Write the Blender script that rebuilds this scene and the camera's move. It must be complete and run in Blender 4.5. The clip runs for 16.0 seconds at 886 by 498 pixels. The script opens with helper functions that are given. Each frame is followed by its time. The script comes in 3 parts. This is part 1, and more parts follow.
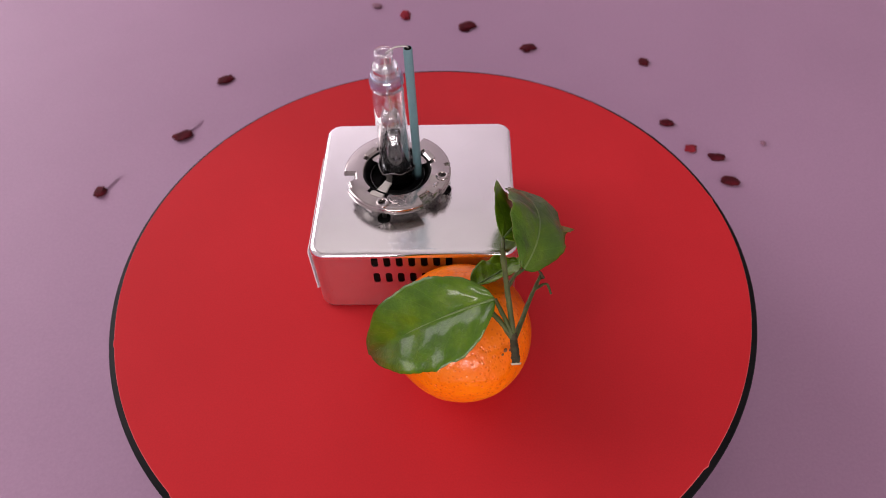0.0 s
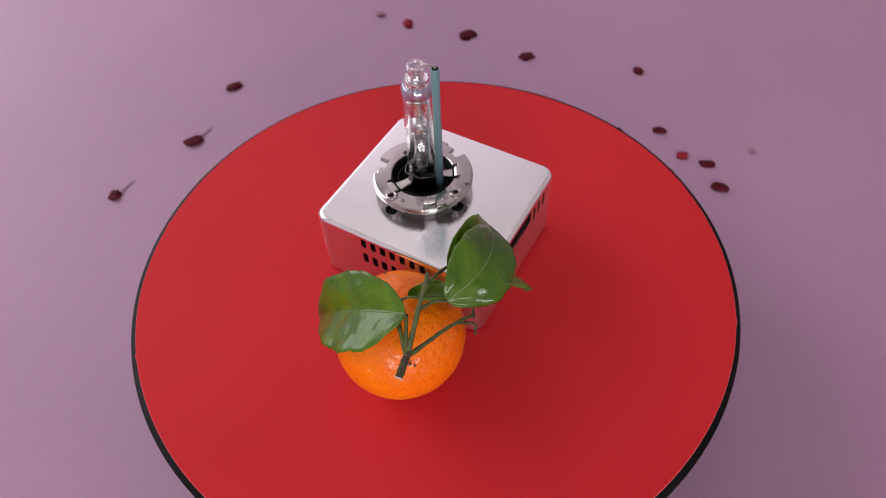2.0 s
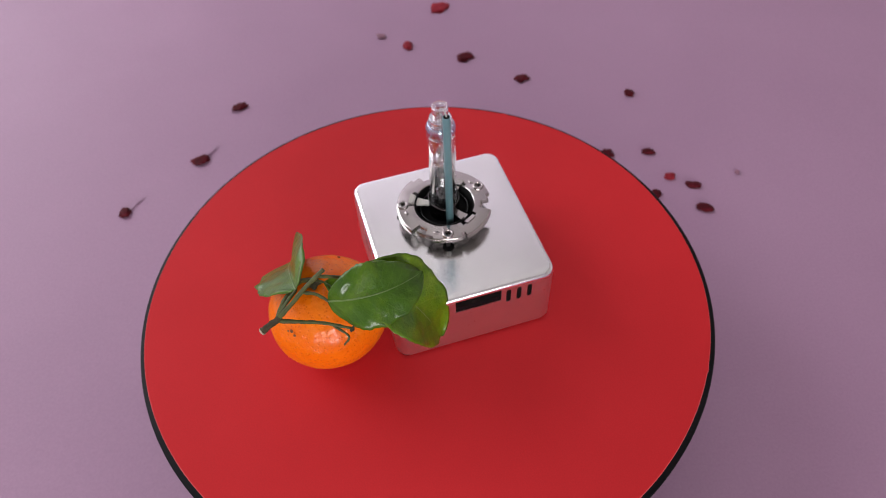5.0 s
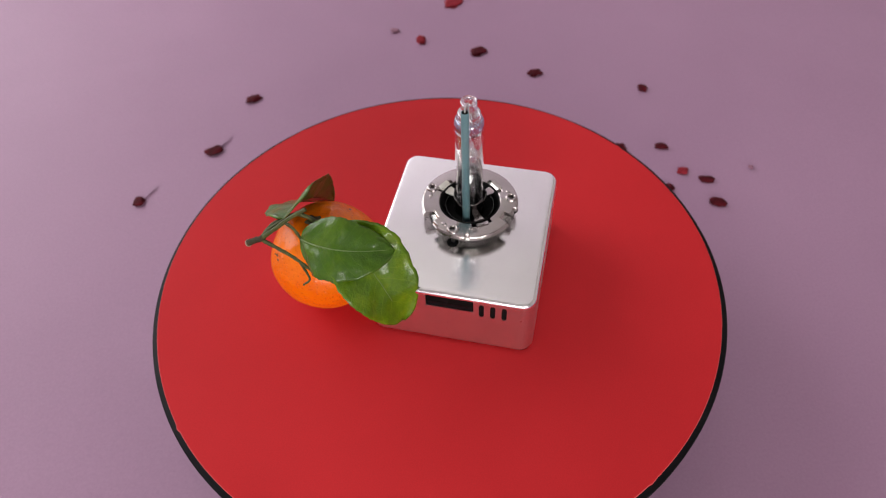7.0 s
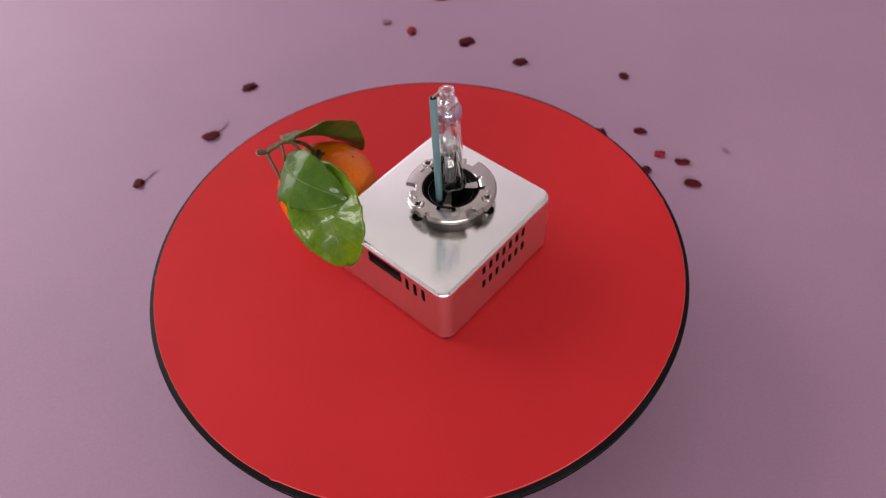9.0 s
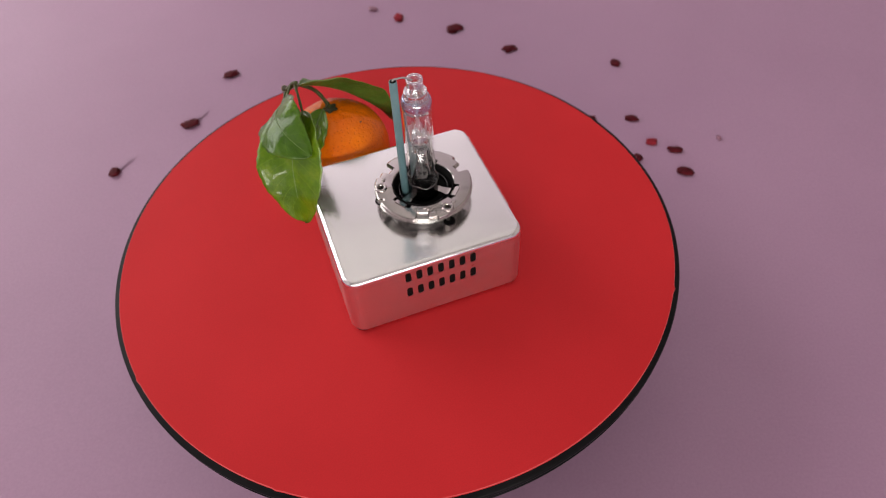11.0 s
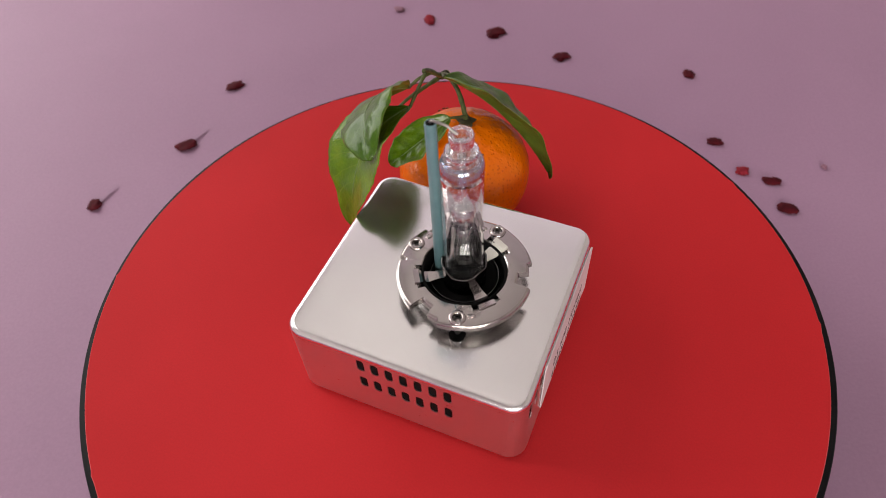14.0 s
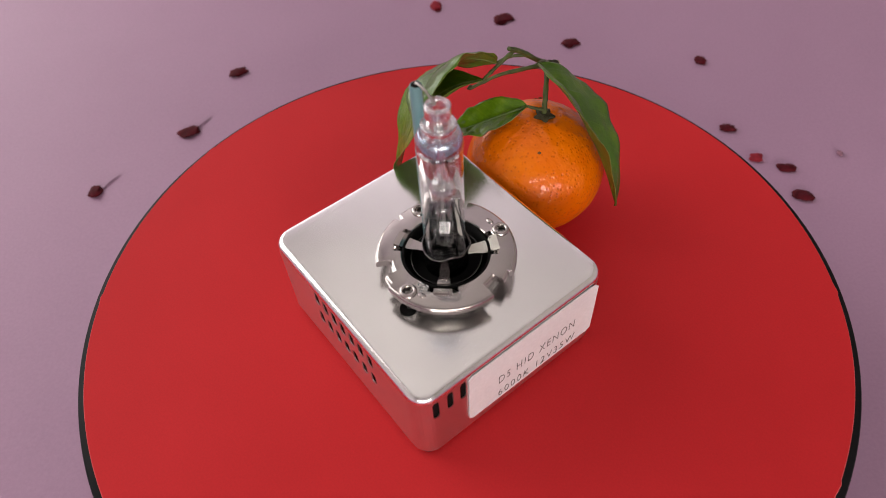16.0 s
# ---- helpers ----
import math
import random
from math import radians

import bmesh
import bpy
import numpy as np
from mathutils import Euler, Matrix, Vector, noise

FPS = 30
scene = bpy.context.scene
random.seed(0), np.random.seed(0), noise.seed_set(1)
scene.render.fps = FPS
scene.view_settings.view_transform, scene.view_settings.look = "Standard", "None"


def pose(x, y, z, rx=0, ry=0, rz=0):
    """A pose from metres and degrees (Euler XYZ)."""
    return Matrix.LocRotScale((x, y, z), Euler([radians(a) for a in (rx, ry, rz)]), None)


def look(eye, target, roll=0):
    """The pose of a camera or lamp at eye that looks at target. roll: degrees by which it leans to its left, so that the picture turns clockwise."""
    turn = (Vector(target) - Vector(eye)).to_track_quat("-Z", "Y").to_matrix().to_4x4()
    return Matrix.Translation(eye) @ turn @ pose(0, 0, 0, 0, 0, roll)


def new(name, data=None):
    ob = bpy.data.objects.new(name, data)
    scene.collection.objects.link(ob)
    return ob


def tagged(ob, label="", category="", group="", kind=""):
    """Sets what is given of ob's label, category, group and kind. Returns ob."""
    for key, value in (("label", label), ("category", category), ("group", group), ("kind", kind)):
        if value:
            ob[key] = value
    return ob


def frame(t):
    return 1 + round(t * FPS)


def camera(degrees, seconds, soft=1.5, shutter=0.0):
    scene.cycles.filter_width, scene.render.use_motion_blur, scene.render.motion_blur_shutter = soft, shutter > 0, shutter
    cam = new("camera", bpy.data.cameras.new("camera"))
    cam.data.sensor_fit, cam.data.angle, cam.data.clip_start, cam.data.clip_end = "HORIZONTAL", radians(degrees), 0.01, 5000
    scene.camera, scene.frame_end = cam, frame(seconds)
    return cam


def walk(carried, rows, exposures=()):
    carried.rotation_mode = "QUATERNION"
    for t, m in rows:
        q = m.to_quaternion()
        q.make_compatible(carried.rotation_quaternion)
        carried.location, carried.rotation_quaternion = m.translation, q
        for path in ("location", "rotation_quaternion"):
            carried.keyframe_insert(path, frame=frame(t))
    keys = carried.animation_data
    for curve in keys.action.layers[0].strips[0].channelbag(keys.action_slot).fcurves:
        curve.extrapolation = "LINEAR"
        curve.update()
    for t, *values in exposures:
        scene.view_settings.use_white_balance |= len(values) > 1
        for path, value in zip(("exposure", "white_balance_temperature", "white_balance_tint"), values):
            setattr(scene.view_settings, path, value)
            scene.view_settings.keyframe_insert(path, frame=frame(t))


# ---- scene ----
cam = camera(65.15, 16.0, soft=0.6)
cam.data.dof.use_dof = True
cam.data.dof.focus_distance = 0.228
cam.data.dof.aperture_fstop = 17.5

# seconds, place in metres, turn in degrees
PATH = [
    (0, 0.0007, -0.1708, 0.2249, 38.33, 1.84, -3.91),
    (0.5, 0.0038, -0.1709, 0.2271, 38.26, 1.79, -3.57),
    (1, 0.0051, -0.1745, 0.2287, 38.46, 1.93, -3.54),
    (1.5, 0.0027, -0.1766, 0.2313, 38.28, 1.85, -3.56),
    (2, -0.0014, -0.1786, 0.2400, 38.10, 1.59, -3.88),
    (2.5, -0.0067, -0.1845, 0.2438, 38.84, 1.94, -3.41),
    (3, -0.0064, -0.1897, 0.2486, 37.91, 2.12, -3.11),
    (3.5, 0.0014, -0.1886, 0.2582, 38.32, 1.92, -3.39),
    (4, 0.0038, -0.1830, 0.2580, 38.35, 1.81, -3.43),
    (6.5, 0.0068, -0.1876, 0.2562, 38.87, 1.69, -2.87),
    (7, 0.0042, -0.1896, 0.2533, 38.86, 2.08, -2.33),
    (7.5, 0.0056, -0.1944, 0.2526, 38.77, 2.09, -2.27),
    (8, 0.0058, -0.2000, 0.2531, 38.91, 2.00, -2.46),
    (8.5, 0.0078, -0.2082, 0.2573, 38.81, 2.19, -2.23),
    (9, 0.0145, -0.2127, 0.2591, 38.93, 2.26, -2.13),
    (9.5, 0.0185, -0.2167, 0.2591, 38.95, 2.23, -2.13),
    (10, 0.0232, -0.2164, 0.2573, 38.95, 2.26, -2.18),
    (12.5, 0.0181, -0.1772, 0.2211, 38.92, 2.14, -2.23),
    (13, 0.0115, -0.1616, 0.2171, 38.76, 2.26, -1.98),
    (13.5, 0.0063, -0.1480, 0.2107, 38.92, 2.22, -1.99),
    (14, 0.0003, -0.1398, 0.2024, 39.01, 2.22, -1.88),
    (14.5, -0.0017, -0.1350, 0.1972, 38.66, 2.32, -1.73),
    (15, -0.0022, -0.1329, 0.1909, 38.95, 2.20, -1.87),
    (15.5, -0.0012, -0.1333, 0.1900, 38.98, 2.19, -1.82),
    (16, -0.0022, -0.1394, 0.1936, 38.87, 2.35, -1.66),
]
walk(cam, [(r[0], pose(*r[1:])) for r in PATH],
     [(0, -0.04, 6720, 21), (1.5, -0.02, 6630, 18.5), (3, 0.0, 6360, 11.5), (4, 0.0, 6300, 10), (6.5, 0.0, 6550, 10), (10, 0.0, 6850, 10), (12.5, 0.0, 6950, 10), (14, -0.01, 6980, 10), (16, -0.06, 7000, 10)])

# the platter's turn, seconds and degrees
TURN = [(0, -4.63), (0.5, -11.91), (1, -19.12), (1.5, -26.31), (2, -33.41), (2.5, -40.58), (3, -47.75), (3.5, -54.72),
        (4, -61.62), (6.5, -97.69), (7, -104.76), (7.5, -112.01), (8, -119.06), (8.5, -126.10), (9, -133.12), (9.5, -140.29),
        (10, -147.40), (12.5, -183.32), (13, -190.39), (13.5, -197.49), (14, -204.71), (14.5, -211.95), (15, -219.15), (15.5, -226.03),
        (16, -233.06)]


def turn_at(t):
    """Degrees of the platter at t, a smooth cubic through TURN."""
    n = len(TURN)
    k = max(i for i in range(n - 1) if TURN[i][0] <= t + 1e-9)
    slope = lambda i: ((TURN[min(i + 1, n - 1)][1] - TURN[max(i - 1, 0)][1])
                       / (TURN[min(i + 1, n - 1)][0] - TURN[max(i - 1, 0)][0]))
    (ta, a), (tb, b) = TURN[k], TURN[k + 1]
    h = tb - ta
    s = (t - ta) / h
    return ((2 * s ** 3 - 3 * s ** 2 + 1) * a + (s ** 3 - 2 * s ** 2 + s) * h * slope(k)
            + (3 * s ** 2 - 2 * s ** 3) * b + (s ** 3 - s ** 2) * h * slope(k + 1))


# ---- light: daylight from two windows of an assumed, unseen room ----
GROUND = -0.0639
world = bpy.data.worlds.new("daylight")
scene.world = world
world.use_nodes = True
wn = world.node_tree
sky = wn.nodes.new("ShaderNodeTexSky")
sky.sky_type, sky.sun_disc = "NISHITA", False
sky.sun_elevation, sky.sun_rotation = radians(35), radians(200)
wn.links.new(sky.outputs[0], wn.nodes["Background"].inputs[0])
wn.nodes["Background"].inputs[1].default_value = 0.08


def window_light(name, m, sx, sy, watts, colour):
    d = bpy.data.lights.new(name, "AREA")
    d.shape, d.size, d.size_y, d.energy, d.color = "RECTANGLE", sx, sy, watts, colour
    ob = new(name, d)
    ob.matrix_world = m
    return ob


window_light("window_light", look((0.10, -1.58, 0.40), (0.10, 0, 0.40)), 1.50, 0.27, 19.5, (1.0, 0.97, 0.95))
window_light("window_light", look((-1.18, 0.95, 0.82), (0, 0.95, 0.82)), 1.7, 1.3, 26.5, (1.0, 0.98, 0.98))
scene.view_settings.exposure = 0.0


# ---- materials ----
def material(name):
    m = bpy.data.materials.new(name)
    m.use_nodes = True
    return m, m.node_tree, m.node_tree.nodes["Principled BSDF"]


def put(bsdf, **values):
    names = dict(color="Base Color", rough="Roughness", metal="Metallic", spec="Specular IOR Level", coat="Coat Weight",
                 coat_rough="Coat Roughness", ior="IOR", glass="Transmission Weight", sss="Subsurface Weight",
                 sss_scale="Subsurface Scale", aniso="Anisotropic")
    for k, v in values.items():
        bsdf.inputs[names[k]].default_value = (*v, 1) if isinstance(v, tuple) else v


def node(tree, kind, **values):
    n = tree.nodes.new(kind)
    for k, v in values.items():
        n.inputs[k].default_value = v
    return n


def noise_tex(tree, scale, detail=4.0, rough=0.5, stretch=None, coord="Object"):
    tc = tree.nodes.new("ShaderNodeTexCoord")
    n = node(tree, "ShaderNodeTexNoise", Scale=scale, Detail=detail, Roughness=rough)
    src = tc.outputs[coord]
    if stretch:
        mp = tree.nodes.new("ShaderNodeMapping")
        mp.inputs["Scale"].default_value = stretch
        tree.links.new(src, mp.inputs[0])
        src = mp.outputs[0]
    tree.links.new(src, n.inputs["Vector"])
    return n


def ramp(tree, src, stops):
    r = tree.nodes.new("ShaderNodeValToRGB")
    while len(r.color_ramp.elements) < len(stops):
        r.color_ramp.elements.new(0.5)
    for e, (p, c) in zip(r.color_ramp.elements, stops):
        e.position, e.color = p, (*c, 1)
    tree.links.new(src, r.inputs[0])
    return r


def bump(tree, bsdf, src, strength, dist, prev=None):
    b = node(tree, "ShaderNodeBump", Strength=strength, Distance=dist)
    tree.links.new(src, b.inputs["Height"])
    if prev:
        tree.links.new(prev.outputs[0], b.inputs["Normal"])
    tree.links.new(b.outputs[0], bsdf.inputs["Normal"])
    return b


def mixed(tree, a, b, fac, mode="MIX"):
    """a and b: sockets or colours; fac: a socket or a number."""
    m = tree.nodes.new("ShaderNodeMix")
    m.data_type, m.blend_type = "RGBA", mode
    for v, i in ((fac, 0), (a, 6), (b, 7)):
        if isinstance(v, bpy.types.NodeSocket):
            tree.links.new(v, m.inputs[i])
        else:
            m.inputs[i].default_value = v if i == 0 else (*v, 1)
    return m.outputs[2]


def two_scale(name, c1, c2, big, fine, rough, spec=0.5, bump_strength=0.15, bump_dist=0.0002, metal=0.0):
    m, t, b = material(name)
    n1, n2 = noise_tex(t, big, 3), noise_tex(t, fine, 5, 0.65)
    r1 = ramp(t, n1.outputs[0], [(0.3, c1), (0.7, c2)])
    r2 = ramp(t, n2.outputs[0], [(0.3, (0.9, 0.9, 0.9)), (0.7, (1.0, 1.0, 1.0))])
    t.links.new(mixed(t, r1.outputs[0], r2.outputs[0], 1.0, "MULTIPLY"), b.inputs["Base Color"])
    put(b, rough=rough, spec=spec, metal=metal)
    bump(t, b, n2.outputs[0], bump_strength, bump_dist)
    return m


M_LILAC = two_scale("lilac_sheet", (0.372, 0.215, 0.328), (0.402, 0.235, 0.355), 9, 700, 0.55, 0.4, 0.12, 0.0002)
M_RED = two_scale("red_card", (0.55, 0.018, 0.023), (0.605, 0.022, 0.028), 14, 1500, 0.70, 0.18, 0.10, 0.0001)
# Paler red that paints the thin highlight along the card's rim.
M_RIM_HIGHLIGHT = two_scale("card_rim_highlight", (0.56, 0.085, 0.09), (0.62, 0.13, 0.14), 60, 900, 0.8, 0.1)
M_BLACK = two_scale("black_plastic", (0.004, 0.004, 0.005), (0.008, 0.008, 0.009), 60, 900, 0.5, 0.10)
# Paints of the added, unseen walls and ceiling, chosen to shape bounce light.
M_WALL = two_scale("wall_paint", (0.77, 0.765, 0.755), (0.81, 0.805, 0.795), 1.5, 60, 0.8)
M_REFLECTED_WALL = two_scale("lilac_reflected_wall", (0.89, 0.85, 0.92), (0.92, 0.88, 0.95), 1.5, 60, 0.8)
M_DIMMING_WALL = two_scale("taupe_dimming_wall", (0.50, 0.47, 0.45), (0.55, 0.52, 0.50), 1.5, 60, 0.8)
M_CEILING = two_scale("ceiling_paint", (0.79, 0.81, 0.77), (0.83, 0.85, 0.81), 1.5, 60, 0.85)
M_FLECK = two_scale("dried_petal", (0.045, 0.003, 0.007), (0.11, 0.007, 0.014), 180, 900, 0.7, 0.12)
M_FLECK_RED = two_scale("red_petal", (0.20, 0.012, 0.022), (0.32, 0.026, 0.042), 180, 900, 0.7, 0.12)
M_FLECK_PALE = two_scale("pale_petal", (0.24, 0.10, 0.15), (0.30, 0.14, 0.20), 180, 900, 0.6)
M_STREAK = two_scale("faint_streak", (0.356, 0.208, 0.315), (0.380, 0.224, 0.337), 120, 900, 0.55, 0.4)
M_LABEL = two_scale("white_sticker", (0.76, 0.72, 0.76), (0.80, 0.77, 0.80), 90, 900, 0.35, 0.5, 0.05)
M_INK = two_scale("black_ink", (0.012, 0.012, 0.012), (0.02, 0.02, 0.02), 90, 900, 0.5)
M_DARK = two_scale("dark_cavity_plastic", (0.003, 0.003, 0.003), (0.006, 0.006, 0.006), 90, 900, 0.7, 0.08)
M_CERAMIC = two_scale("teal_ceramic", (0.105, 0.215, 0.235), (0.13, 0.25, 0.27), 240, 1600, 0.42)
M_CREAM = two_scale("cream_ceramic", (0.62, 0.60, 0.55), (0.70, 0.68, 0.62), 240, 1600, 0.5)
M_WIRE = two_scale("nickel_wire", (0.42, 0.40, 0.38), (0.5, 0.48, 0.46), 300, 1600, 0.35, metal=1.0)
M_GLOSS_BLACK = two_scale("glossy_black_insulator", (0.006, 0.006, 0.006), (0.012, 0.012, 0.012), 200, 900, 0.22, 0.5)
M_SCAR = two_scale("brown_scar", (0.14, 0.045, 0.010), (0.22, 0.075, 0.018), 500, 3000, 0.7)
M_CUT = two_scale("cut_wood", (0.42, 0.34, 0.24), (0.55, 0.46, 0.34), 600, 3000, 0.8)


def metal(name, colour, rough, brushed=None, bump_strength=0.03):
    m, t, b = material(name)
    n = noise_tex(t, 420, 3, 0.6, brushed)
    w = noise_tex(t, 55, 3)
    r = ramp(t, n.outputs[0], [(0.2, (rough * 0.8,) * 3), (0.8, (rough * 1.25,) * 3)])
    c = ramp(t, w.outputs[0], [(0.3, tuple(v * 0.94 for v in colour)), (0.7, colour)])
    t.links.new(r.outputs[0], b.inputs["Roughness"])
    t.links.new(c.outputs[0], b.inputs["Base Color"])
    put(b, metal=1.0)
    bump(t, b, n.outputs[0], bump_strength, 0.0001)
    return m


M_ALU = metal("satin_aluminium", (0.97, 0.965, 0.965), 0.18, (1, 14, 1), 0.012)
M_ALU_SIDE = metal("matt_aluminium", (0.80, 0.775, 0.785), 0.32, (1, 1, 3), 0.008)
M_STEEL = metal("zinc_plated_steel", (0.50, 0.46, 0.45), 0.16, None, 0.07)
M_NECK = metal("turned_steel", (0.38, 0.38, 0.37), 0.26, (1, 1, 10), 0.03)
M_COLLAR = metal("dark_collar_steel", (0.10, 0.095, 0.095), 0.22, None, 0.05)


def glass(name, colour=(1, 1, 1), rough=0.0):
    m, t, b = material(name)
    put(b, color=colour, rough=rough, glass=1.0, ior=1.46)
    return m


def thin_glass(name, tint, gloss, power=2.6, face_on=0.07, rough=0.03):
    """A thin wall: seen through straight, with the gloss of its skin."""
    m = bpy.data.materials.new(name)
    m.use_nodes = True
    t = m.node_tree
    t.nodes.remove(t.nodes["Principled BSDF"])
    clear, shine, mix = t.nodes.new("ShaderNodeBsdfTransparent"), t.nodes.new("ShaderNodeBsdfGlossy"), t.nodes.new("ShaderNodeMixShader")
    clear.inputs[0].default_value = (*tint, 1)
    shine.inputs[0].default_value, shine.inputs["Roughness"].default_value = (1, 1, 1, 1), rough
    lw = node(t, "ShaderNodeLayerWeight", Blend=0.5)
    pw, mad = t.nodes.new("ShaderNodeMath"), t.nodes.new("ShaderNodeMath")
    pw.operation, mad.operation = "POWER", "MULTIPLY_ADD"
    pw.inputs[1].default_value, mad.inputs[1].default_value, mad.inputs[2].default_value = power, gloss, face_on
    t.links.new(lw.outputs["Facing"], pw.inputs[0])
    t.links.new(pw.outputs[0], mad.inputs[0])
    t.links.new(mad.outputs[0], mix.inputs[0])
    t.links.new(clear.outputs[0], mix.inputs[1])
    t.links.new(shine.outputs[0], mix.inputs[2])
    t.links.new(mix.outputs[0], t.nodes["Material Output"].inputs[0])
    return m


M_TUBE = thin_glass("quartz_tube_wall", (0.985, 0.99, 0.992), 0.8, 2.0, 0.11)
M_CHAMBER = thin_glass("quartz_chamber_wall", (0.97, 0.98, 0.985), 1.0, 1.2, 0.14)
M_STEM = thin_glass("quartz_stem_skin", (0.96, 0.97, 0.98), 0.7, 1.2, 0.24, 0.22)
M_TUBE_BLUE = thin_glass("blue_tinted_wall", (0.86, 0.93, 1.0), 0.7)
M_TIP = thin_glass("glass_tip_wall", (0.95, 0.96, 0.97), 1.0, 1.1)
M_GLASS = glass("quartz_glass", (0.97, 0.98, 1.0))


def peel():
    m, t, b = material("mandarin_peel")
    tc = t.nodes.new("ShaderNodeTexCoord")
    v = node(t, "ShaderNodeTexVoronoi", Scale=700.0)
    t.links.new(tc.outputs["Object"], v.inputs["Vector"])
    warp = noise_tex(t, 60, 4)
    big = ramp(t, warp.outputs[0], [(0.25, (0.82, 0.130, 0.002)), (0.75, (0.92, 0.215, 0.003))])
    pores = ramp(t, v.outputs["Distance"], [(0.0, (0.70, 0.50, 0.4)), (0.14, (0.80, 0.66, 0.55)), (0.34, (1.0, 1.0, 1.0))])
    t.links.new(mixed(t, big.outputs[0], pores.outputs[0], 0.75, "MULTIPLY"), b.inputs["Base Color"])
    put(b, rough=0.42, spec=0.06, sss=0.05, sss_scale=0.002, coat=0.55, coat_rough=0.05)
    b.inputs["Subsurface Radius"].default_value = (1.0, 0.35, 0.08)
    d = ramp(t, v.outputs["Distance"], [(0.0, (0, 0, 0)), (0.4, (1, 1, 1))])
    b1 = bump(t, b, d.outputs[0], 0.5, 0.00035)
    b2 = noise_tex(t, 300, 2, 0.45)
    b3 = bump(t, b, b2.outputs[0], 0.6, 0.0011, b1)
    t.links.new(b3.outputs[0], b.inputs["Coat Normal"])
    return m


M_PEEL = peel()


def leaf_material(name, dark, mid, pale, vein, rough, browned=False):
    """Leaf skin: side veins along the blade's own coordinates, mottling, small blemishes."""
    m, t, b = material(name)
    uv = t.nodes.new("ShaderNodeTexCoord")
    sep = t.nodes.new("ShaderNodeSeparateXYZ")
    t.links.new(uv.outputs["UV"], sep.inputs[0])

    def calc(op, a, c=None, d=None):
        n = t.nodes.new("ShaderNodeMath")
        n.operation = op
        for i, q in enumerate((a, c, d)):
            if q is None:
                continue
            if isinstance(q, bpy.types.NodeSocket):
                t.links.new(q, n.inputs[i])
            else:
                n.inputs[i].default_value = q
        return n.outputs[0]

    wob = noise_tex(t, 130, 3)
    across = calc("ABSOLUTE", calc("SUBTRACT", sep.outputs[0], 0.5))
    along = calc("SUBTRACT", sep.outputs[1], calc("MULTIPLY", across, 0.42))
    along = calc("ADD", along, calc("MULTIPLY", wob.outputs[0], 0.05))
    saw = calc("FRACT", calc("MULTIPLY", along, 9.0))
    line = calc("ABSOLUTE", calc("SUBTRACT", saw, 0.5))
    veins = ramp(t, line, [(0.0, (0.34, 0.34, 0.34)), (0.05, (0, 0, 0))])
    mot = noise_tex(t, 95, 5, 0.6)
    fine = noise_tex(t, 900, 4, 0.6)
    col = ramp(t, mot.outputs[0], [(0.25, dark), (0.5, mid), (0.78, pale)])
    c2 = mixed(t, col.outputs[0], vein, veins.outputs[0])
    fr = ramp(t, fine.outputs[0], [(0.3, (0.82, 0.82, 0.82)), (0.7, (1, 1, 1))])
    c3 = mixed(t, c2, fr.outputs[0], 1.0, "MULTIPLY")
    spots = noise_tex(t, 170, 2)
    sr = ramp(t, spots.outputs[0], [(0.70, (0, 0, 0)), (0.78, (0.5, 0.5, 0.5))])
    c4 = mixed(t, c3, (0.10, 0.075, 0.03), sr.outputs[0])
    old = calc("MULTIPLY", calc("SUBTRACT", calc("ADD", sep.outputs[1], calc("MULTIPLY", mot.outputs[0], 0.35)), 0.98), 6.0 if browned else 0.0)
    n = t.nodes.new("ShaderNodeClamp")
    t.links.new(old, n.inputs[0])
    c4 = mixed(t, c4, (0.075, 0.040, 0.020), calc("MULTIPLY", n.outputs[0], 0.7))
    t.links.new(c4, b.inputs["Base Color"])
    put(b, rough=rough, spec=0.12, coat=0.6, coat_rough=0.19)
    b1 = bump(t, b, veins.outputs[0], 0.45, 0.0003)
    relief = noise_tex(t, 150, 4, 0.5)
    b2 = bump(t, b, relief.outputs[0], 0.6, 0.0022, b1)
    net = node(t, "ShaderNodeTexVoronoi", Scale=900.0)
    net.feature = "DISTANCE_TO_EDGE"
    t.links.new(uv.outputs["Object"], net.inputs["Vector"])
    nr = ramp(t, net.outputs["Distance"], [(0.0, (0, 0, 0)), (0.25, (1, 1, 1))])
    bump(t, b, nr.outputs[0], 0.22, 0.0002, b2)
    smoother = node(t, "ShaderNodeBump", Strength=0.5, Distance=0.0018)
    t.links.new(noise_tex(t, 130, 2, 0.4).outputs[0], smoother.inputs["Height"])
    t.links.new(smoother.outputs[0], b.inputs["Coat Normal"])
    return m


M_LEAF = leaf_material("leaf_upper_skin", (0.026, 0.080, 0.003), (0.050, 0.124, 0.004), (0.102, 0.186, 0.006), (0.10, 0.195, 0.016), 0.42)
M_LEAF_BROWNED = leaf_material("browned_leaf_skin", (0.030, 0.092, 0.003), (0.058, 0.142, 0.004), (0.118, 0.210, 0.006), (0.10, 0.200, 0.016), 0.42, True)
# Paler yellow-green: light coming through the leaf is put into its colour.
M_LEAF_LIT = leaf_material("lit_leaf_skin", (0.045, 0.120, 0.003), (0.095, 0.190, 0.004), (0.195, 0.290, 0.008), (0.21, 0.31, 0.02), 0.42)
M_LEAF_UNDER = leaf_material("leaf_underside", (0.045, 0.10, 0.014), (0.065, 0.135, 0.018), (0.10, 0.18, 0.025), (0.12, 0.21, 0.04), 0.5)
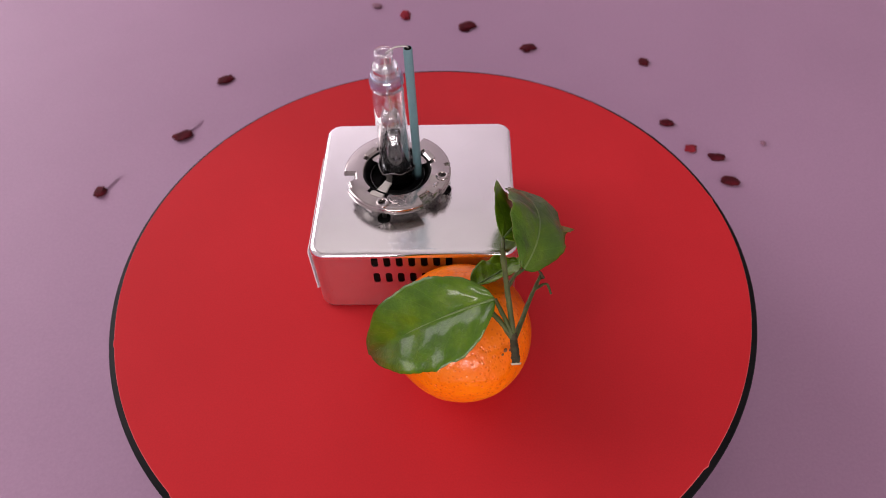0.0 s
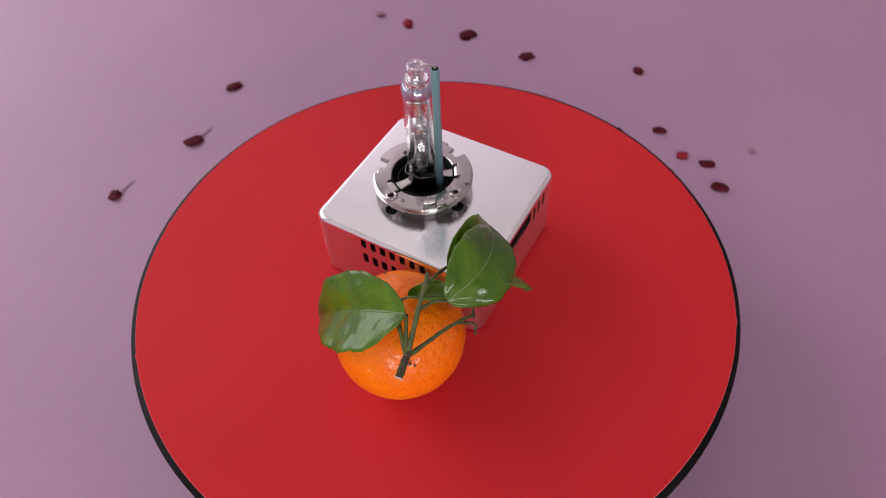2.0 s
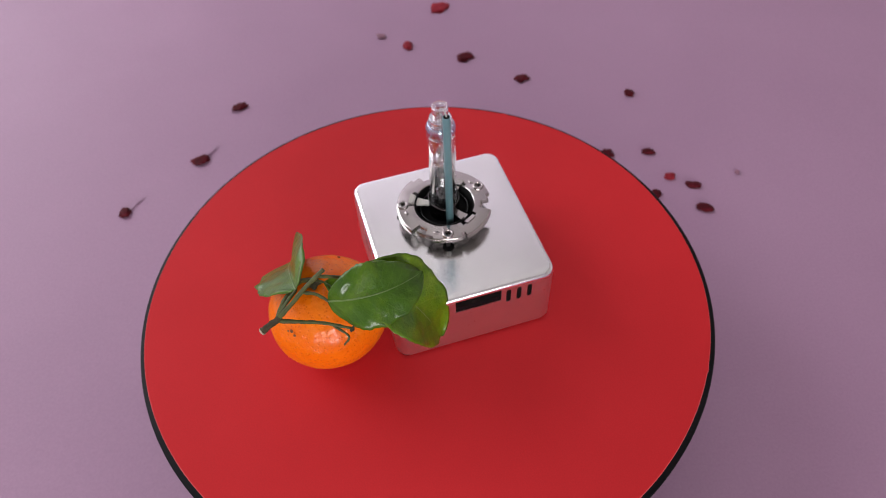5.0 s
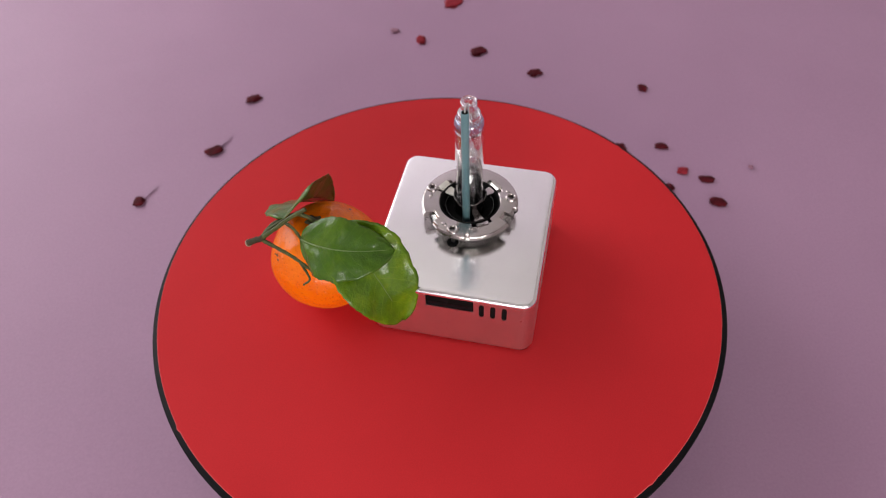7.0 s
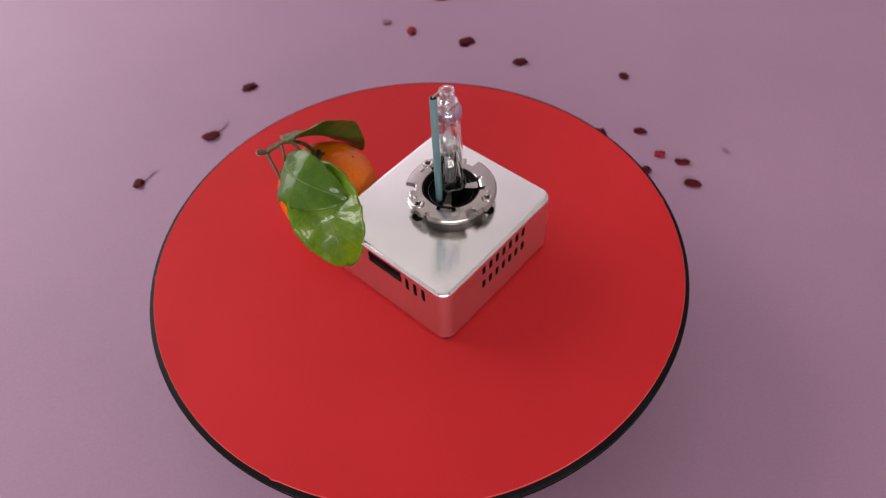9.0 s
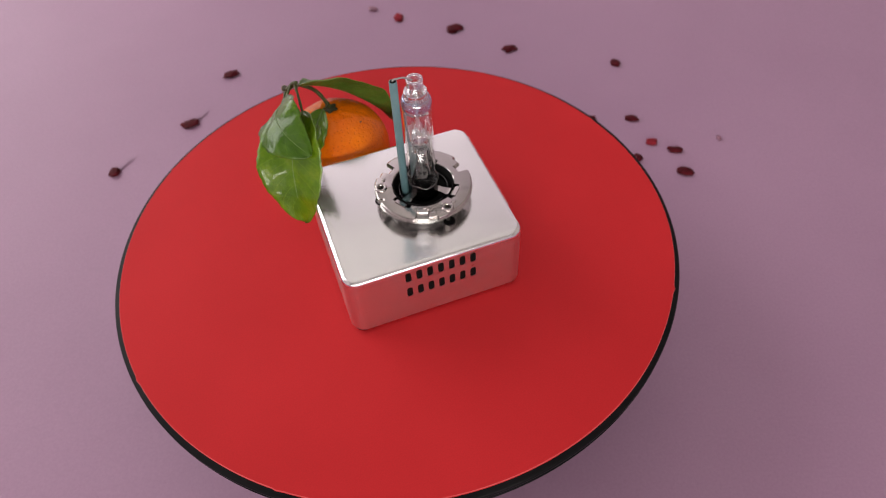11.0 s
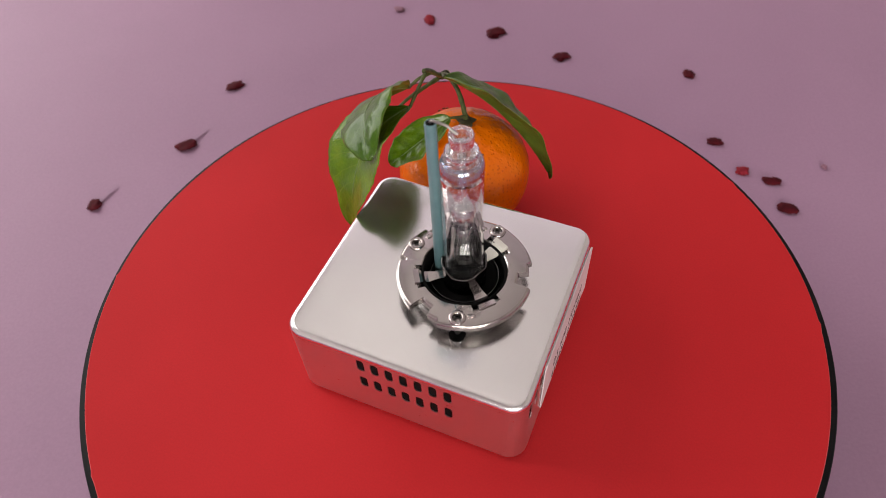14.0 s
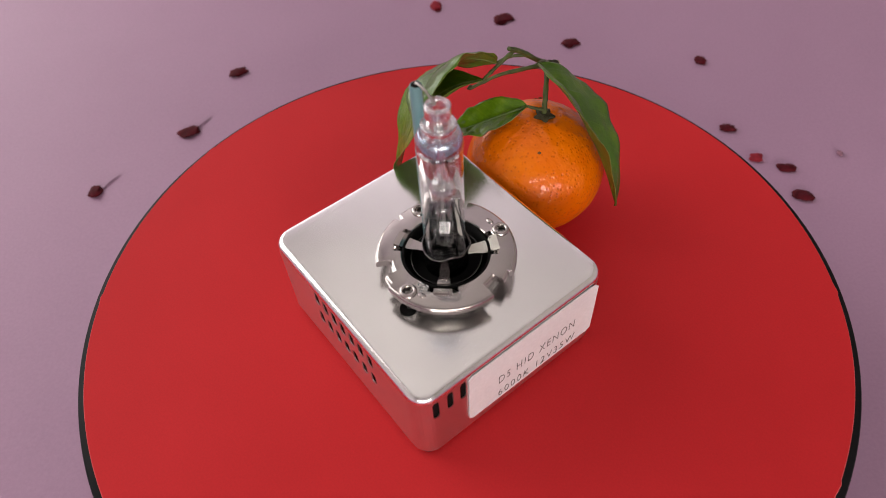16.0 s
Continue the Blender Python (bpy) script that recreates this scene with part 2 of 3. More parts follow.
M_RIB = two_scale("leaf_midrib", (0.10, 0.17, 0.04), (0.14, 0.22, 0.06), 400, 2500, 0.45)
M_MARGIN = two_scale("leaf_margin", (0.14, 0.16, 0.03), (0.22, 0.20, 0.05), 300, 2500, 0.5)
M_TWIG = two_scale("green_twig", (0.042, 0.050, 0.012), (0.082, 0.105, 0.024), 330, 1800, 0.5, 0.4, 0.5, 0.0004)
M_BARK = two_scale("brown_bark", (0.035, 0.030, 0.014), (0.065, 0.055, 0.025), 320, 1800, 0.7, 0.3, 0.6, 0.0005)


# ---- mesh helpers ----
def smooth(bm):
    for f in bm.faces:
        f.smooth = True
    return bm


def sharpen(ob, angle=35):
    ob.data.set_sharp_from_angle(angle=radians(angle))
    return ob


def part(name, bm, material, parent=None, label="", at=None):
    me = bpy.data.meshes.new(name)
    bmesh.ops.recalc_face_normals(bm, faces=bm.faces)
    bm.to_mesh(me)
    bm.free()
    for m in (material if isinstance(material, (list, tuple)) else [material]):
        me.materials.append(m)
    ob = new(name, me)
    if parent:
        ob.parent = parent
    if at:
        ob.matrix_basis = at
    return tagged(ob, label) if label else ob


def box(x0, y0, z0, x1, y1, z1, bm=None):
    bm = bm or bmesh.new()
    bmesh.ops.create_cube(bm, size=1, matrix=Matrix.LocRotScale(((x0 + x1) / 2, (y0 + y1) / 2, (z0 + z1) / 2), None,
                                                              (x1 - x0, y1 - y0, z1 - z0)))
    return bm


def lathe(profile, n=48, bm=None, x=0.0, y=0.0, closed=False):
    """Turn (radius, z) pairs about the upright through x, y."""
    bm = bm or bmesh.new()
    rings = []
    for r, z in profile:
        if r < 1e-7:
            rings.append([bm.verts.new((x, y, z))])
        else:
            rings.append([bm.verts.new((x + r * math.cos(2 * math.pi * k / n), y + r * math.sin(2 * math.pi * k / n), z)) for k in range(n)])
    pairs = list(zip(rings, rings[1:])) + ([(rings[-1], rings[0])] if closed else [])
    for a, b in pairs:
        for k in range(n):
            j = (k + 1) % n
            f = [a[k % len(a)], a[j % len(a)], b[j % len(b)], b[k % len(b)]]
            f = list(dict.fromkeys(f))
            if len(f) > 2:
                bm.faces.new(f)
    return smooth(bm)


def tube(points, radii, n=10, bm=None, bumps=0.0, seed=0):
    """A round rod through the points, capped, tapered by radii."""
    bm = bm or bmesh.new()
    rnd = random.Random(seed)
    pts = [Vector(p) for p in points]
    rings = []
    for i, p in enumerate(pts):
        d = (pts[min(i + 1, len(pts) - 1)] - pts[max(i - 1, 0)]).normalized()
        u = d.orthogonal().normalized() if i == 0 else (u - d * u.dot(d)).normalized()
        v = d.cross(u)
        r = radii[i] if isinstance(radii, (list, tuple)) else radii
        rings.append([bm.verts.new(p + (u * math.cos(a) + v * math.sin(a)) * r * (1 + bumps * rnd.uniform(-1, 1)))
                      for a in (2 * math.pi * k / n for k in range(n))])
    for a, b in zip(rings, rings[1:]):
        for k in range(n):
            bm.faces.new((a[k], a[(k + 1) % n], b[(k + 1) % n], b[k]))
    bm.faces.new(rings[0][::-1])
    bm.faces.new(rings[-1])
    return smooth(bm)


def spline(points, steps=6):
    """Catmull-Rom through the points."""
    p = [Vector(q) for q in points]
    p = [p[0] * 2 - p[1]] + p + [p[-1] * 2 - p[-2]]
    out = []
    for i in range(1, len(p) - 2):
        for k in range(steps):
            t = k / steps
            out.append(0.5 * (2 * p[i] + (p[i + 1] - p[i - 1]) * t + (2 * p[i - 1] - 5 * p[i] + 4 * p[i + 1] - p[i + 2]) * t * t
                              + (3 * p[i] - p[i - 1] - 3 * p[i + 1] + p[i + 2]) * t ** 3))
    return out + [p[-2]]


def rounded_outline(hx, hy, r, n=8):
    pts = []
    for cx, cy, a0 in ((hx - r, hy - r, 0), (r - hx, hy - r, 90), (r - hx, r - hy, 180), (hx - r, r - hy, 270)):
        for k in range(n + 1):
            a = radians(a0 + 90 * k / n)
            pts.append((cx + r * math.cos(a), cy + r * math.sin(a)))
    return pts


def rounded_box(hx, hy, r, levels, bm=None, n=8):
    """Stacked rounded rectangles; levels: (inset, z), closed at both ends."""
    bm = bm or bmesh.new()
    rings = [[bm.verts.new((x, y, z)) for x, y in rounded_outline(hx - i, hy - i, max(r - i, 0.0004), n)] for i, z in levels]
    for a, b in zip(rings, rings[1:]):
        for k in range(len(a)):
            j = (k + 1) % len(a)
            bm.faces.new((a[k], a[j], b[j], b[k]))
    bm.faces.new(rings[0][::-1])
    bm.faces.new(rings[-1])
    return bm


def cut(ob, cutter_bm):
    """Take the cutter's solids out of ob's mesh."""
    me = bpy.data.meshes.new("cutter")
    bmesh.ops.recalc_face_normals(cutter_bm, faces=cutter_bm.faces)
    cutter_bm.to_mesh(me)
    cutter_bm.free()
    c = new("cutter", me)
    keep, par = ob.matrix_basis.copy(), ob.parent
    ob.parent, ob.matrix_basis = None, Matrix()
    mod = ob.modifiers.new("cut", "BOOLEAN")
    mod.operation, mod.object, mod.solver = "DIFFERENCE", c, "EXACT"
    made = bpy.data.meshes.new_from_object(ob.evaluated_get(bpy.context.evaluated_depsgraph_get()))
    ob.modifiers.clear()
    old, nm = ob.data, ob.data.name
    ob.data = made
    bpy.data.meshes.remove(old)
    made.name = nm
    bpy.data.objects.remove(c)
    bpy.data.meshes.remove(me)
    ob.parent, ob.matrix_basis = par, keep
    return ob


def empty(name, m, label, category):
    ob = new(name)
    ob.empty_display_size = 0.02
    ob.matrix_basis = m
    return tagged(ob, label, category)


# ---- lilac ground; unseen walls with two window openings and ceiling, added to shape light ----
def wall(name, m, length, openings, paint=M_WALL, look_of="pale unseen wall added for bounce light"):
    """An upright slab 12 cm thick, along x from -length/2, with openings (x0, x1, z0, z1)."""
    z0, z1 = GROUND - 0.02, 2.3
    bm = bmesh.new()
    xs = sorted({-length / 2, length / 2, *[v for o in openings for v in o[:2]]})
    for a, b in zip(xs, xs[1:]):
        hole = [o for o in openings if o[0] <= a and b <= o[1]]
        if hole:
            box(a, 0, z0, b, 0.12, hole[0][2], bm)
            box(a, 0, hole[0][3], b, 0.12, z1, bm)
        else:
            box(a, 0, z0, b, 0.12, z1, bm)
    bmesh.ops.remove_doubles(bm, verts=bm.verts, dist=1e-5)
    ob = part(name, bm, paint, at=m)
    return tagged(ob, look_of, "wall", kind="structure")


wall("unseen_wall_south", pose(0.2, -1.6, 0, 0, 0, 180), 2.8, [(-0.69, 0.89, 0.24, 0.56)])
# Unseen wall, tinted and brightened for its reflection in the lid.
wall("reflected_wall_north", pose(0.2, 1.9, 0), 2.8, [], M_REFLECTED_WALL, "pale lilac unseen wall added for the lid's reflection")
wall("unseen_wall_west", pose(-1.2, 0.15, 0, 0, 0, 90), 3.5, [(-0.07, 1.67, 0.15, 1.49)])
# Darker unseen wall, added to cut bounce light from the right.
wall("dimming_wall_east", pose(1.6, 0.15, 0, 0, 0, -90), 3.5, [], M_DIMMING_WALL, "taupe unseen wall added to dim the right side")
# Unseen ceiling, its tone set for what the lid mirrors.
tagged(part("ceiling", box(-1.32, -1.72, 2.3, 1.72, 2.02, 2.38), M_CEILING), "pale unseen ceiling added for bounce light and the lid's reflection", "ceiling", kind="structure")


def make_ground():
    bm = bmesh.new()
    bmesh.ops.create_grid(bm, x_segments=40, y_segments=40, size=1.0, matrix=Matrix.LocRotScale((0.2, 0.15, GROUND), None, (1.4, 1.75, 1)))
    for v in bm.verts:
        v.co.z += 0.0006 * noise.noise(v.co * 4) - 0.0006
    ob = part("ground", smooth(bm), M_LILAC)
    tagged(ob, "plain lilac sheet under the turntable, softly shaded", "ground", kind="structure")


make_ground()


# ---- flecks lying on the lilac sheet ----
def fleck(x, y, length, width, angle, mat, seed, label):
    length, width = length * 0.93, width * 0.93
    rnd = random.Random(seed)
    bm = bmesh.new()
    bmesh.ops.create_icosphere(bm, subdivisions=3, radius=1)
    off = Vector((rnd.uniform(0, 50), rnd.uniform(0, 50), 0))
    for v in bm.verts:
        k = 1 + 0.50 * noise.noise(v.co * 1.3 + off) + 0.34 * noise.noise(v.co * 3.1 + off)
        v.co = Vector((v.co.x * k * length / 2, v.co.y * k * width / 2, max(v.co.z, -0.4) * 0.0011 * (1 + 0.5 * noise.noise(v.co * 2 + off))))
        v.co.z += 0.0004
    ob = part("petal_fleck", smooth(bm), mat, at=pose(x, y, GROUND, 0, 0, angle))
    return tagged(ob, label, "fleck", "flecks on the lilac sheet")


DK, RD, PL = "small dark maroon dried petal fleck on the lilac sheet", "small red dried petal fleck on the lilac sheet", "small faint pink fleck on the lilac sheet"
for i, (x, y, l, w, a, mt, lb) in enumerate([
        (-0.1882, 0.1182, 0.0075, 0.0085, 20, M_FLECK, DK), (-0.1471, 0.1623, 0.0120, 0.0095, 35, M_FLECK, DK),
        (-0.1278, 0.2150, 0.0115, 0.0080, 35, M_FLECK, DK), (-0.026, 0.2903, 0.0065, 0.0080, 40, M_FLECK_PALE, PL),
        (-0.0053, 0.2763, 0.0072, 0.0120, 0, M_FLECK_RED, RD), (0.0374, 0.2572, 0.0130, 0.0125, 20, M_FLECK, DK),
        (0.0773, 0.2269, 0.0112, 0.0080, 15, M_FLECK, DK), (0.1507, 0.2028, 0.0062, 0.0085, 10, M_FLECK, DK),
        (0.1497, 0.1426, 0.0086, 0.0065, 0, M_FLECK, DK), (0.1575, 0.1189, 0.0080, 0.0064, 10, M_FLECK_RED, RD),
        (0.1703, 0.1108, 0.0094, 0.0062, -18, M_FLECK, DK), (0.1721, 0.0910, 0.0104, 0.0072, -15, M_FLECK, DK),
        (0.123, 0.1441, 0.0085, 0.0080, -30, M_FLECK, DK), (0.2007, 0.1192, 0.0032, 0.0040, 0, M_FLECK_PALE, PL),
        (0.0218, 0.3256, 0.0150, 0.0140, 10, M_FLECK_RED, RD), (0.1450, 0.1046, 0.0065, 0.0085, -30, M_FLECK, DK)]):
    ob = fleck(x, y, l, w, a, mt, 11 + i, lb)
    # The first two flecks get a thin, slightly darker tapering strip.
    if i in (0, 1):
        n = 14
        bm = bmesh.new()
        rows = []
        for k in range(n + 1):
            s = k / n
            hw = 0.0022 * (1 - s) ** 0.8 * (0.5 + s) + 0.0001
            c = Vector((0.002 + 0.007 * s, 0.003 + 0.012 * s + 0.001 * math.sin(5 * s + i), 0.00025))
            rows.append([bm.verts.new(c + Vector((0.82, -0.57, 0)) * q * hw) for q in (-1, 1)])
        for p, q in zip(rows, rows[1:]):
            bm.faces.new((p[0], p[1], q[1], q[0]))
        part("smear", bm, M_STREAK, ob, "faint darker streak", at=pose(0, 0, 0, 0, 0, -a))


# ---- turntable ----
RADIUS = 0.1252
turntable = empty("turntable", pose(-0.0001, 0, GROUND), "round black motorised turntable with a red card cover", "turntable")
LIFT = -GROUND
part("base", lathe([(0, 0), (0.082, 0), (0.084, 0.002), (0.084, 0.046), (0.080, 0.052), (0, 0.052)], 72), M_BLACK, turntable, "black round turntable base")
part("spindle", lathe([(0, 0.0505), (0.02, 0.0505), (0.02, LIFT - 0.0072), (0, LIFT - 0.0072)], 40), M_BLACK, turntable)
platter = part("platter", lathe([(0, -0.0070), (0.1264, -0.0070), (0.1272, -0.0064), (0.1274, -0.0050), (0.1266, -0.0046), (0.1266, -0.0041), (0.1273, -0.0037),
                                 (0.1275, -0.0030), (0.1275, -0.0017), (0.1270, -0.0011), (0, -0.0011)], 240), M_BLACK, turntable,
               "black round platter with a grooved rim", at=pose(0, 0, LIFT))


def make_cover():
    """Red card disc, hand cut: a few nicks stand out along its rim."""
    bm = bmesh.new()
    n = 480
    nicks = [(16.0, 0.7), (52.0, 0.5), (143.0, 0.8), (197.0, 0.6), (229.0, 0.7), (318.0, 0.6)]
    top, low, edge = [], [], []
    for k in range(n):
        a = 360.0 * k / n
        r = RADIUS + 0.00012 * math.sin(radians(a * 3 + 20)) + 0.00012 * math.sin(radians(a * 7))
        for na, s in nicks:
            d = (a - na + 180) % 360 - 180
            r += s * 0.0009 * math.exp(-(d / 0.5) ** 2)
        c = (math.cos(radians(a)), math.sin(radians(a)))
        top.append(bm.verts.new((c[0] * (r - 0.00025), c[1] * (r - 0.00025), 0)))
        edge.append(bm.verts.new((c[0] * r, c[1] * r, -0.00022)))
        low.append(bm.verts.new((c[0] * r, c[1] * r, -0.00108)))
    # The bevel carries the painted highlight line, the side below stays red.
    for a, b, mi in ((low, edge, 0), (edge, top, 1)):
        for k in range(n):
            bm.faces.new((a[k], a[(k + 1) % n], b[(k + 1) % n], b[k])).material_index = mi
    bm.faces.new(top)
    bm.faces.new(low[::-1])
    return part("cover", bm, [M_RED, M_RIM_HIGHLIGHT], platter, "matt red card disc, hand-cut rim")


make_cover()


# ---- xenon bulb on its square ballast housing ----
CX, CY, HX, HY, H = -0.0043, 0.0130, 0.0374, 0.0343, 0.0337
bulb = empty("xenon_bulb", pose(CX, CY, 0), "xenon headlight bulb on a square silver aluminium ballast housing", "car bulb")
FOOT = 0.0012


def make_housing():
    e = 0.0021
    levels = [(0.0012, FOOT), (0.0004, FOOT + 0.0004), (0.0, FOOT + 0.0014), (0.0, H - e)]
    levels += [(e * (1 - math.cos(a)), H - e + e * math.sin(a)) for a in (radians(15 * k) for k in range(1, 7))]
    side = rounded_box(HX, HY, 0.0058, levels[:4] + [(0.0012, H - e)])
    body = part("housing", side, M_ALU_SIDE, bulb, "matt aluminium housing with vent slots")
    c = rounded_box(HX - 0.0003, HY - 0.0003, 0.0055, [(0, FOOT + 0.0012), (0, H - 0.0025)])
    cut(body, c)
    c = bmesh.new()

    def slot(u, z, w, h, face):
        """Stadium-ended slot through one wall."""
        d = 0.0035
        pts = [(sx * w / 2, sz * h / 2) for sx, sz in ((-1, -0.78), (-0.5, -1), (0.5, -1), (1, -0.78), (1, 0.78), (0.5, 1), (-0.5, 1), (-1, 0.78))]
        rings = []
        for off in (-d, d):
            if face in "ns":
                y = (HY if face == "n" else -HY) + off
                rings.append([c.verts.new((u + a, y, z + b)) for a, b in pts])
            else:
                x = (HX if face == "e" else -HX) + off
                rings.append([c.verts.new((x, u + a, z + b)) for a, b in pts])
        a, b = rings
        for k in range(8):
            c.faces.new((a[k], a[(k + 1) % 8], b[(k + 1) % 8], b[k]))
        c.faces.new(a[::-1])
        c.faces.new(b)

    for row, z in ((0, 0.0272), (1, 0.0178)):
        for k in range(7):
            slot((k - 3) * 0.00452 - 0.0013, z + 0.0005, 0.0024, 0.0056, "n")
            slot((k - 3) * 0.00444 - 0.0005, z + 0.0022, 0.0024, 0.0056, "s")
    for y in (0.0264, 0.0309, 0.0354):
        slot(y - CY, 0.0263, 0.0020, 0.0080, "e")
    for y in (0.0419, 0.0372, 0.0328):
        slot(y - CY, 0.0264, 0.0020, 0.0082, "w")
    box(HX - 0.004, 0.0040 - CY, 0.0246, HX + 0.004, 0.0232 - CY, 0.0316, c)
    cut(body, c)
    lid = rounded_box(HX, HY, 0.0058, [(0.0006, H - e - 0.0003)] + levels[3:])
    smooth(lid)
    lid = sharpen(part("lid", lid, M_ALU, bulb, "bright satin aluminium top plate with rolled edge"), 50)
    # Added black block close behind the walls, painting the slots' inner shade.
    part("dark_filler", rounded_box(HX - 0.0005, HY - 0.0005, 0.0053, [(0, FOOT + 0.0022), (0, H - 0.0035)]), M_DARK, bulb, "dark filler behind the vents, painting the shade inside")
    sock = box(HX - 0.0007, 0.0048 - CY, 0.0250, HX - 0.0003, 0.0224 - CY, 0.0276)
    box(HX - 0.0007, 0.0112 - CY, 0.0276, HX - 0.0004, 0.0128 - CY, 0.0294, sock)
    part("socket", sock, M_BLACK, bulb, "black connector socket")
    for sx in (-1, 1):
        for sy in (-1, 1):
            part("foot", lathe([(0, 0), (0.0034, 0), (0.0036, 0.0004), (0.0036, FOOT + 0.0002), (0, FOOT + 0.0002)], 24), M_BLACK, bulb,
                 at=pose(sx * (HX - 0.0048), sy * (HY - 0.0048), 0))


make_housing()


def text_mesh(name, body, width, height, m, parent, mat):
    c = bpy.data.curves.new(name, "FONT")
    c.body, c.size, c.space_character, c.extrude = body, 0.005, 1.25, 0.00004
    c.offset = -0.00011
    tmp = new("tmp", c)
    me = bpy.data.meshes.new_from_object(tmp.evaluated_get(bpy.context.evaluated_depsgraph_get()))
    bpy.data.objects.remove(tmp)
    xs, ys = [v.co.x for v in me.vertices], [v.co.y for v in me.vertices]
    for v in me.vertices:
        v.co.x = (v.co.x - min(xs)) / (max(xs) - min(xs)) * width
        v.co.y = (v.co.y - min(ys)) / (max(ys) - min(ys)) * height
    me.name = name
    me.materials.clear()
    me.materials.append(mat)
    ob = new(name, me)
    ob.parent = parent
    ob.matrix_basis = m
    return ob


def make_label():
    w, h = 0.0484, 0.0243
    n, r, bm, rows = 36, 0.0014, bmesh.new(), []
    for k in range(n + 1):
        x = -w / 2 + w * k / n
        d = min(x + w / 2, w / 2 - x)
        hh = h / 2 - (r - math.sqrt(max(0.0, r * r - (r - d) ** 2)) if d < r else 0.0)
        z = 0.0003 * max(0.0, (x - w / 2 + 0.0045) / 0.0045) ** 2  # the end over the rounded corner stands off
        rows.append([bm.verts.new((x, y, z + dz)) for y, dz in ((-hh, 0), (hh, 0), (hh, 0.0003), (-hh, 0.0003))])
    for p, q in zip(rows, rows[1:]):
        for j in range(4):
            bm.faces.new((p[j], q[j], q[(j + 1) % 4], p[(j + 1) % 4]))
    bm.faces.new(rows[0])
    bm.faces.new(rows[-1][::-1])
    face = Matrix(((0, 0, -1, 0), (-1, 0, 0, 0), (0, 1, 0, 0), (0, 0, 0, 1)))
    at = Matrix.Translation((-HX - 0.0002, (0.0311 - w / 2) - CY, 0.0069 + h / 2)) @ face
    plate = part("label", bm, M_LABEL, bulb, "white printed paper sticker", at=at)
    x0 = -w / 2 + (0.0311 - 0.0204)
    base = 0.0069 + h / 2
    text_mesh("lettering", "D5 HID XENON", 0.0298, 0.0038, Matrix.Translation((x0, 0.0160 - base, 0.00036)), plate, M_INK)
    text_mesh("lettering", "6000K 12V35W", 0.0308, 0.0035, Matrix.Translation((x0, 0.0084 - base, 0.00036)), plate, M_INK)


make_label()

# bulb axis relative to the housing
BX, BY = -0.0109 - CX, 0.0133 - CY
RINGZ = 0.0408
HOLES, NOTCHES, TABS = (105.0, -12.0, 256.0), (70.0, 190.0, 310.0), (32.0, 138.0, 242.0)


def near(a, centres):
    return min(abs((a - c + 180) % 360 - 180) for c in centres)


def make_flange():
    at = pose(BX, BY, 0)
    part("neck", lathe([(0.0128, H - 0.0002), (0.0160, H - 0.0002), (0.0160, H + 0.0006), (0.0154, H + 0.0012), (0.0154, RINGZ - 0.0045),
                        (0.0154, RINGZ - 0.0030), (0.0156, RINGZ - 0.0012), (0.0128, RINGZ - 0.0012)], 72, closed=True), M_NECK, bulb, "turned steel neck", at=at)
    bm = bmesh.new()
    n = 360
    loops = []
    for k in range(n):
        a = 360.0 * k / n
        ro, ri = 0.0201, 0.0126
        d = near(a, NOTCHES)
        if d < 8.5:
            ro = 0.0160
        if near(a, (8.0,)) < 3:
            ro = 0.0184
        if near(a, [x + 13 for x in NOTCHES]) < 6:
            ro = 0.0189
        dt = near(a, TABS)
        if 9 < dt < 18:
            ri = 0.0145
        elif dt <= 9:
            ri = 0.0131
        lift = 0.0004 * math.exp(-(near(a, HOLES) / 10) ** 2)
        z = RINGZ + lift
        prof = [(ri, z - 0.0012), (ri, z - 0.0003), (ri + 0.0003, z), (ro - 0.0009, z), (ro - 0.0003, z - 0.0003), (ro, z - 0.0009),
                (ro, z - 0.0024), (ro - 0.0006, z - 0.0024), (ro - 0.0006, z - 0.0012)]
        c, s = math.cos(radians(a)), math.sin(radians(a))
        loops.append([bm.verts.new((r * c, r * s, zz)) for r, zz in prof])
    m = len(loops[0])
    for k in range(n):
        a, b = loops[k], loops[(k + 1) % n]
        for j in range(m):
            bm.faces.new((a[j], a[(j + 1) % m], b[(j + 1) % m], b[j]))
    ring = sharpen(part("flange_ring", smooth(bm), M_STEEL, bulb, "notched zinc-plated steel flange ring", at=at), 40)
    holes = bmesh.new()
    for a in HOLES:
        bmesh.ops.create_cone(holes, cap_ends=True, segments=20, radius1=0.0012, radius2=0.0012, depth=0.008,
                              matrix=Matrix.Translation((0.0173 * math.cos(radians(a)), 0.0173 * math.sin(radians(a)), RINGZ)))
    cut(ring, holes)
    for a in HOLES:
        x, y = BX + 0.0173 * math.cos(radians(a)), BY + 0.0173 * math.sin(radians(a))
        part("rivet", lathe([(0.0012, RINGZ - 0.001), (0.0012, RINGZ + 0.0005), (0.0015, RINGZ + 0.0010), (0.0021, RINGZ + 0.0010), (0.0025, RINGZ + 0.0004),
                             (0.0025, RINGZ - 0.001)], 28, closed=True), M_STEEL, bulb, at=pose(x, y, 0))
        part("rivet_pin", lathe([(0, RINGZ - 0.0004), (0.0008, RINGZ - 0.0005), (0.0008, H), (0, H)], 16), M_WIRE, bulb, at=pose(x, y, 0))
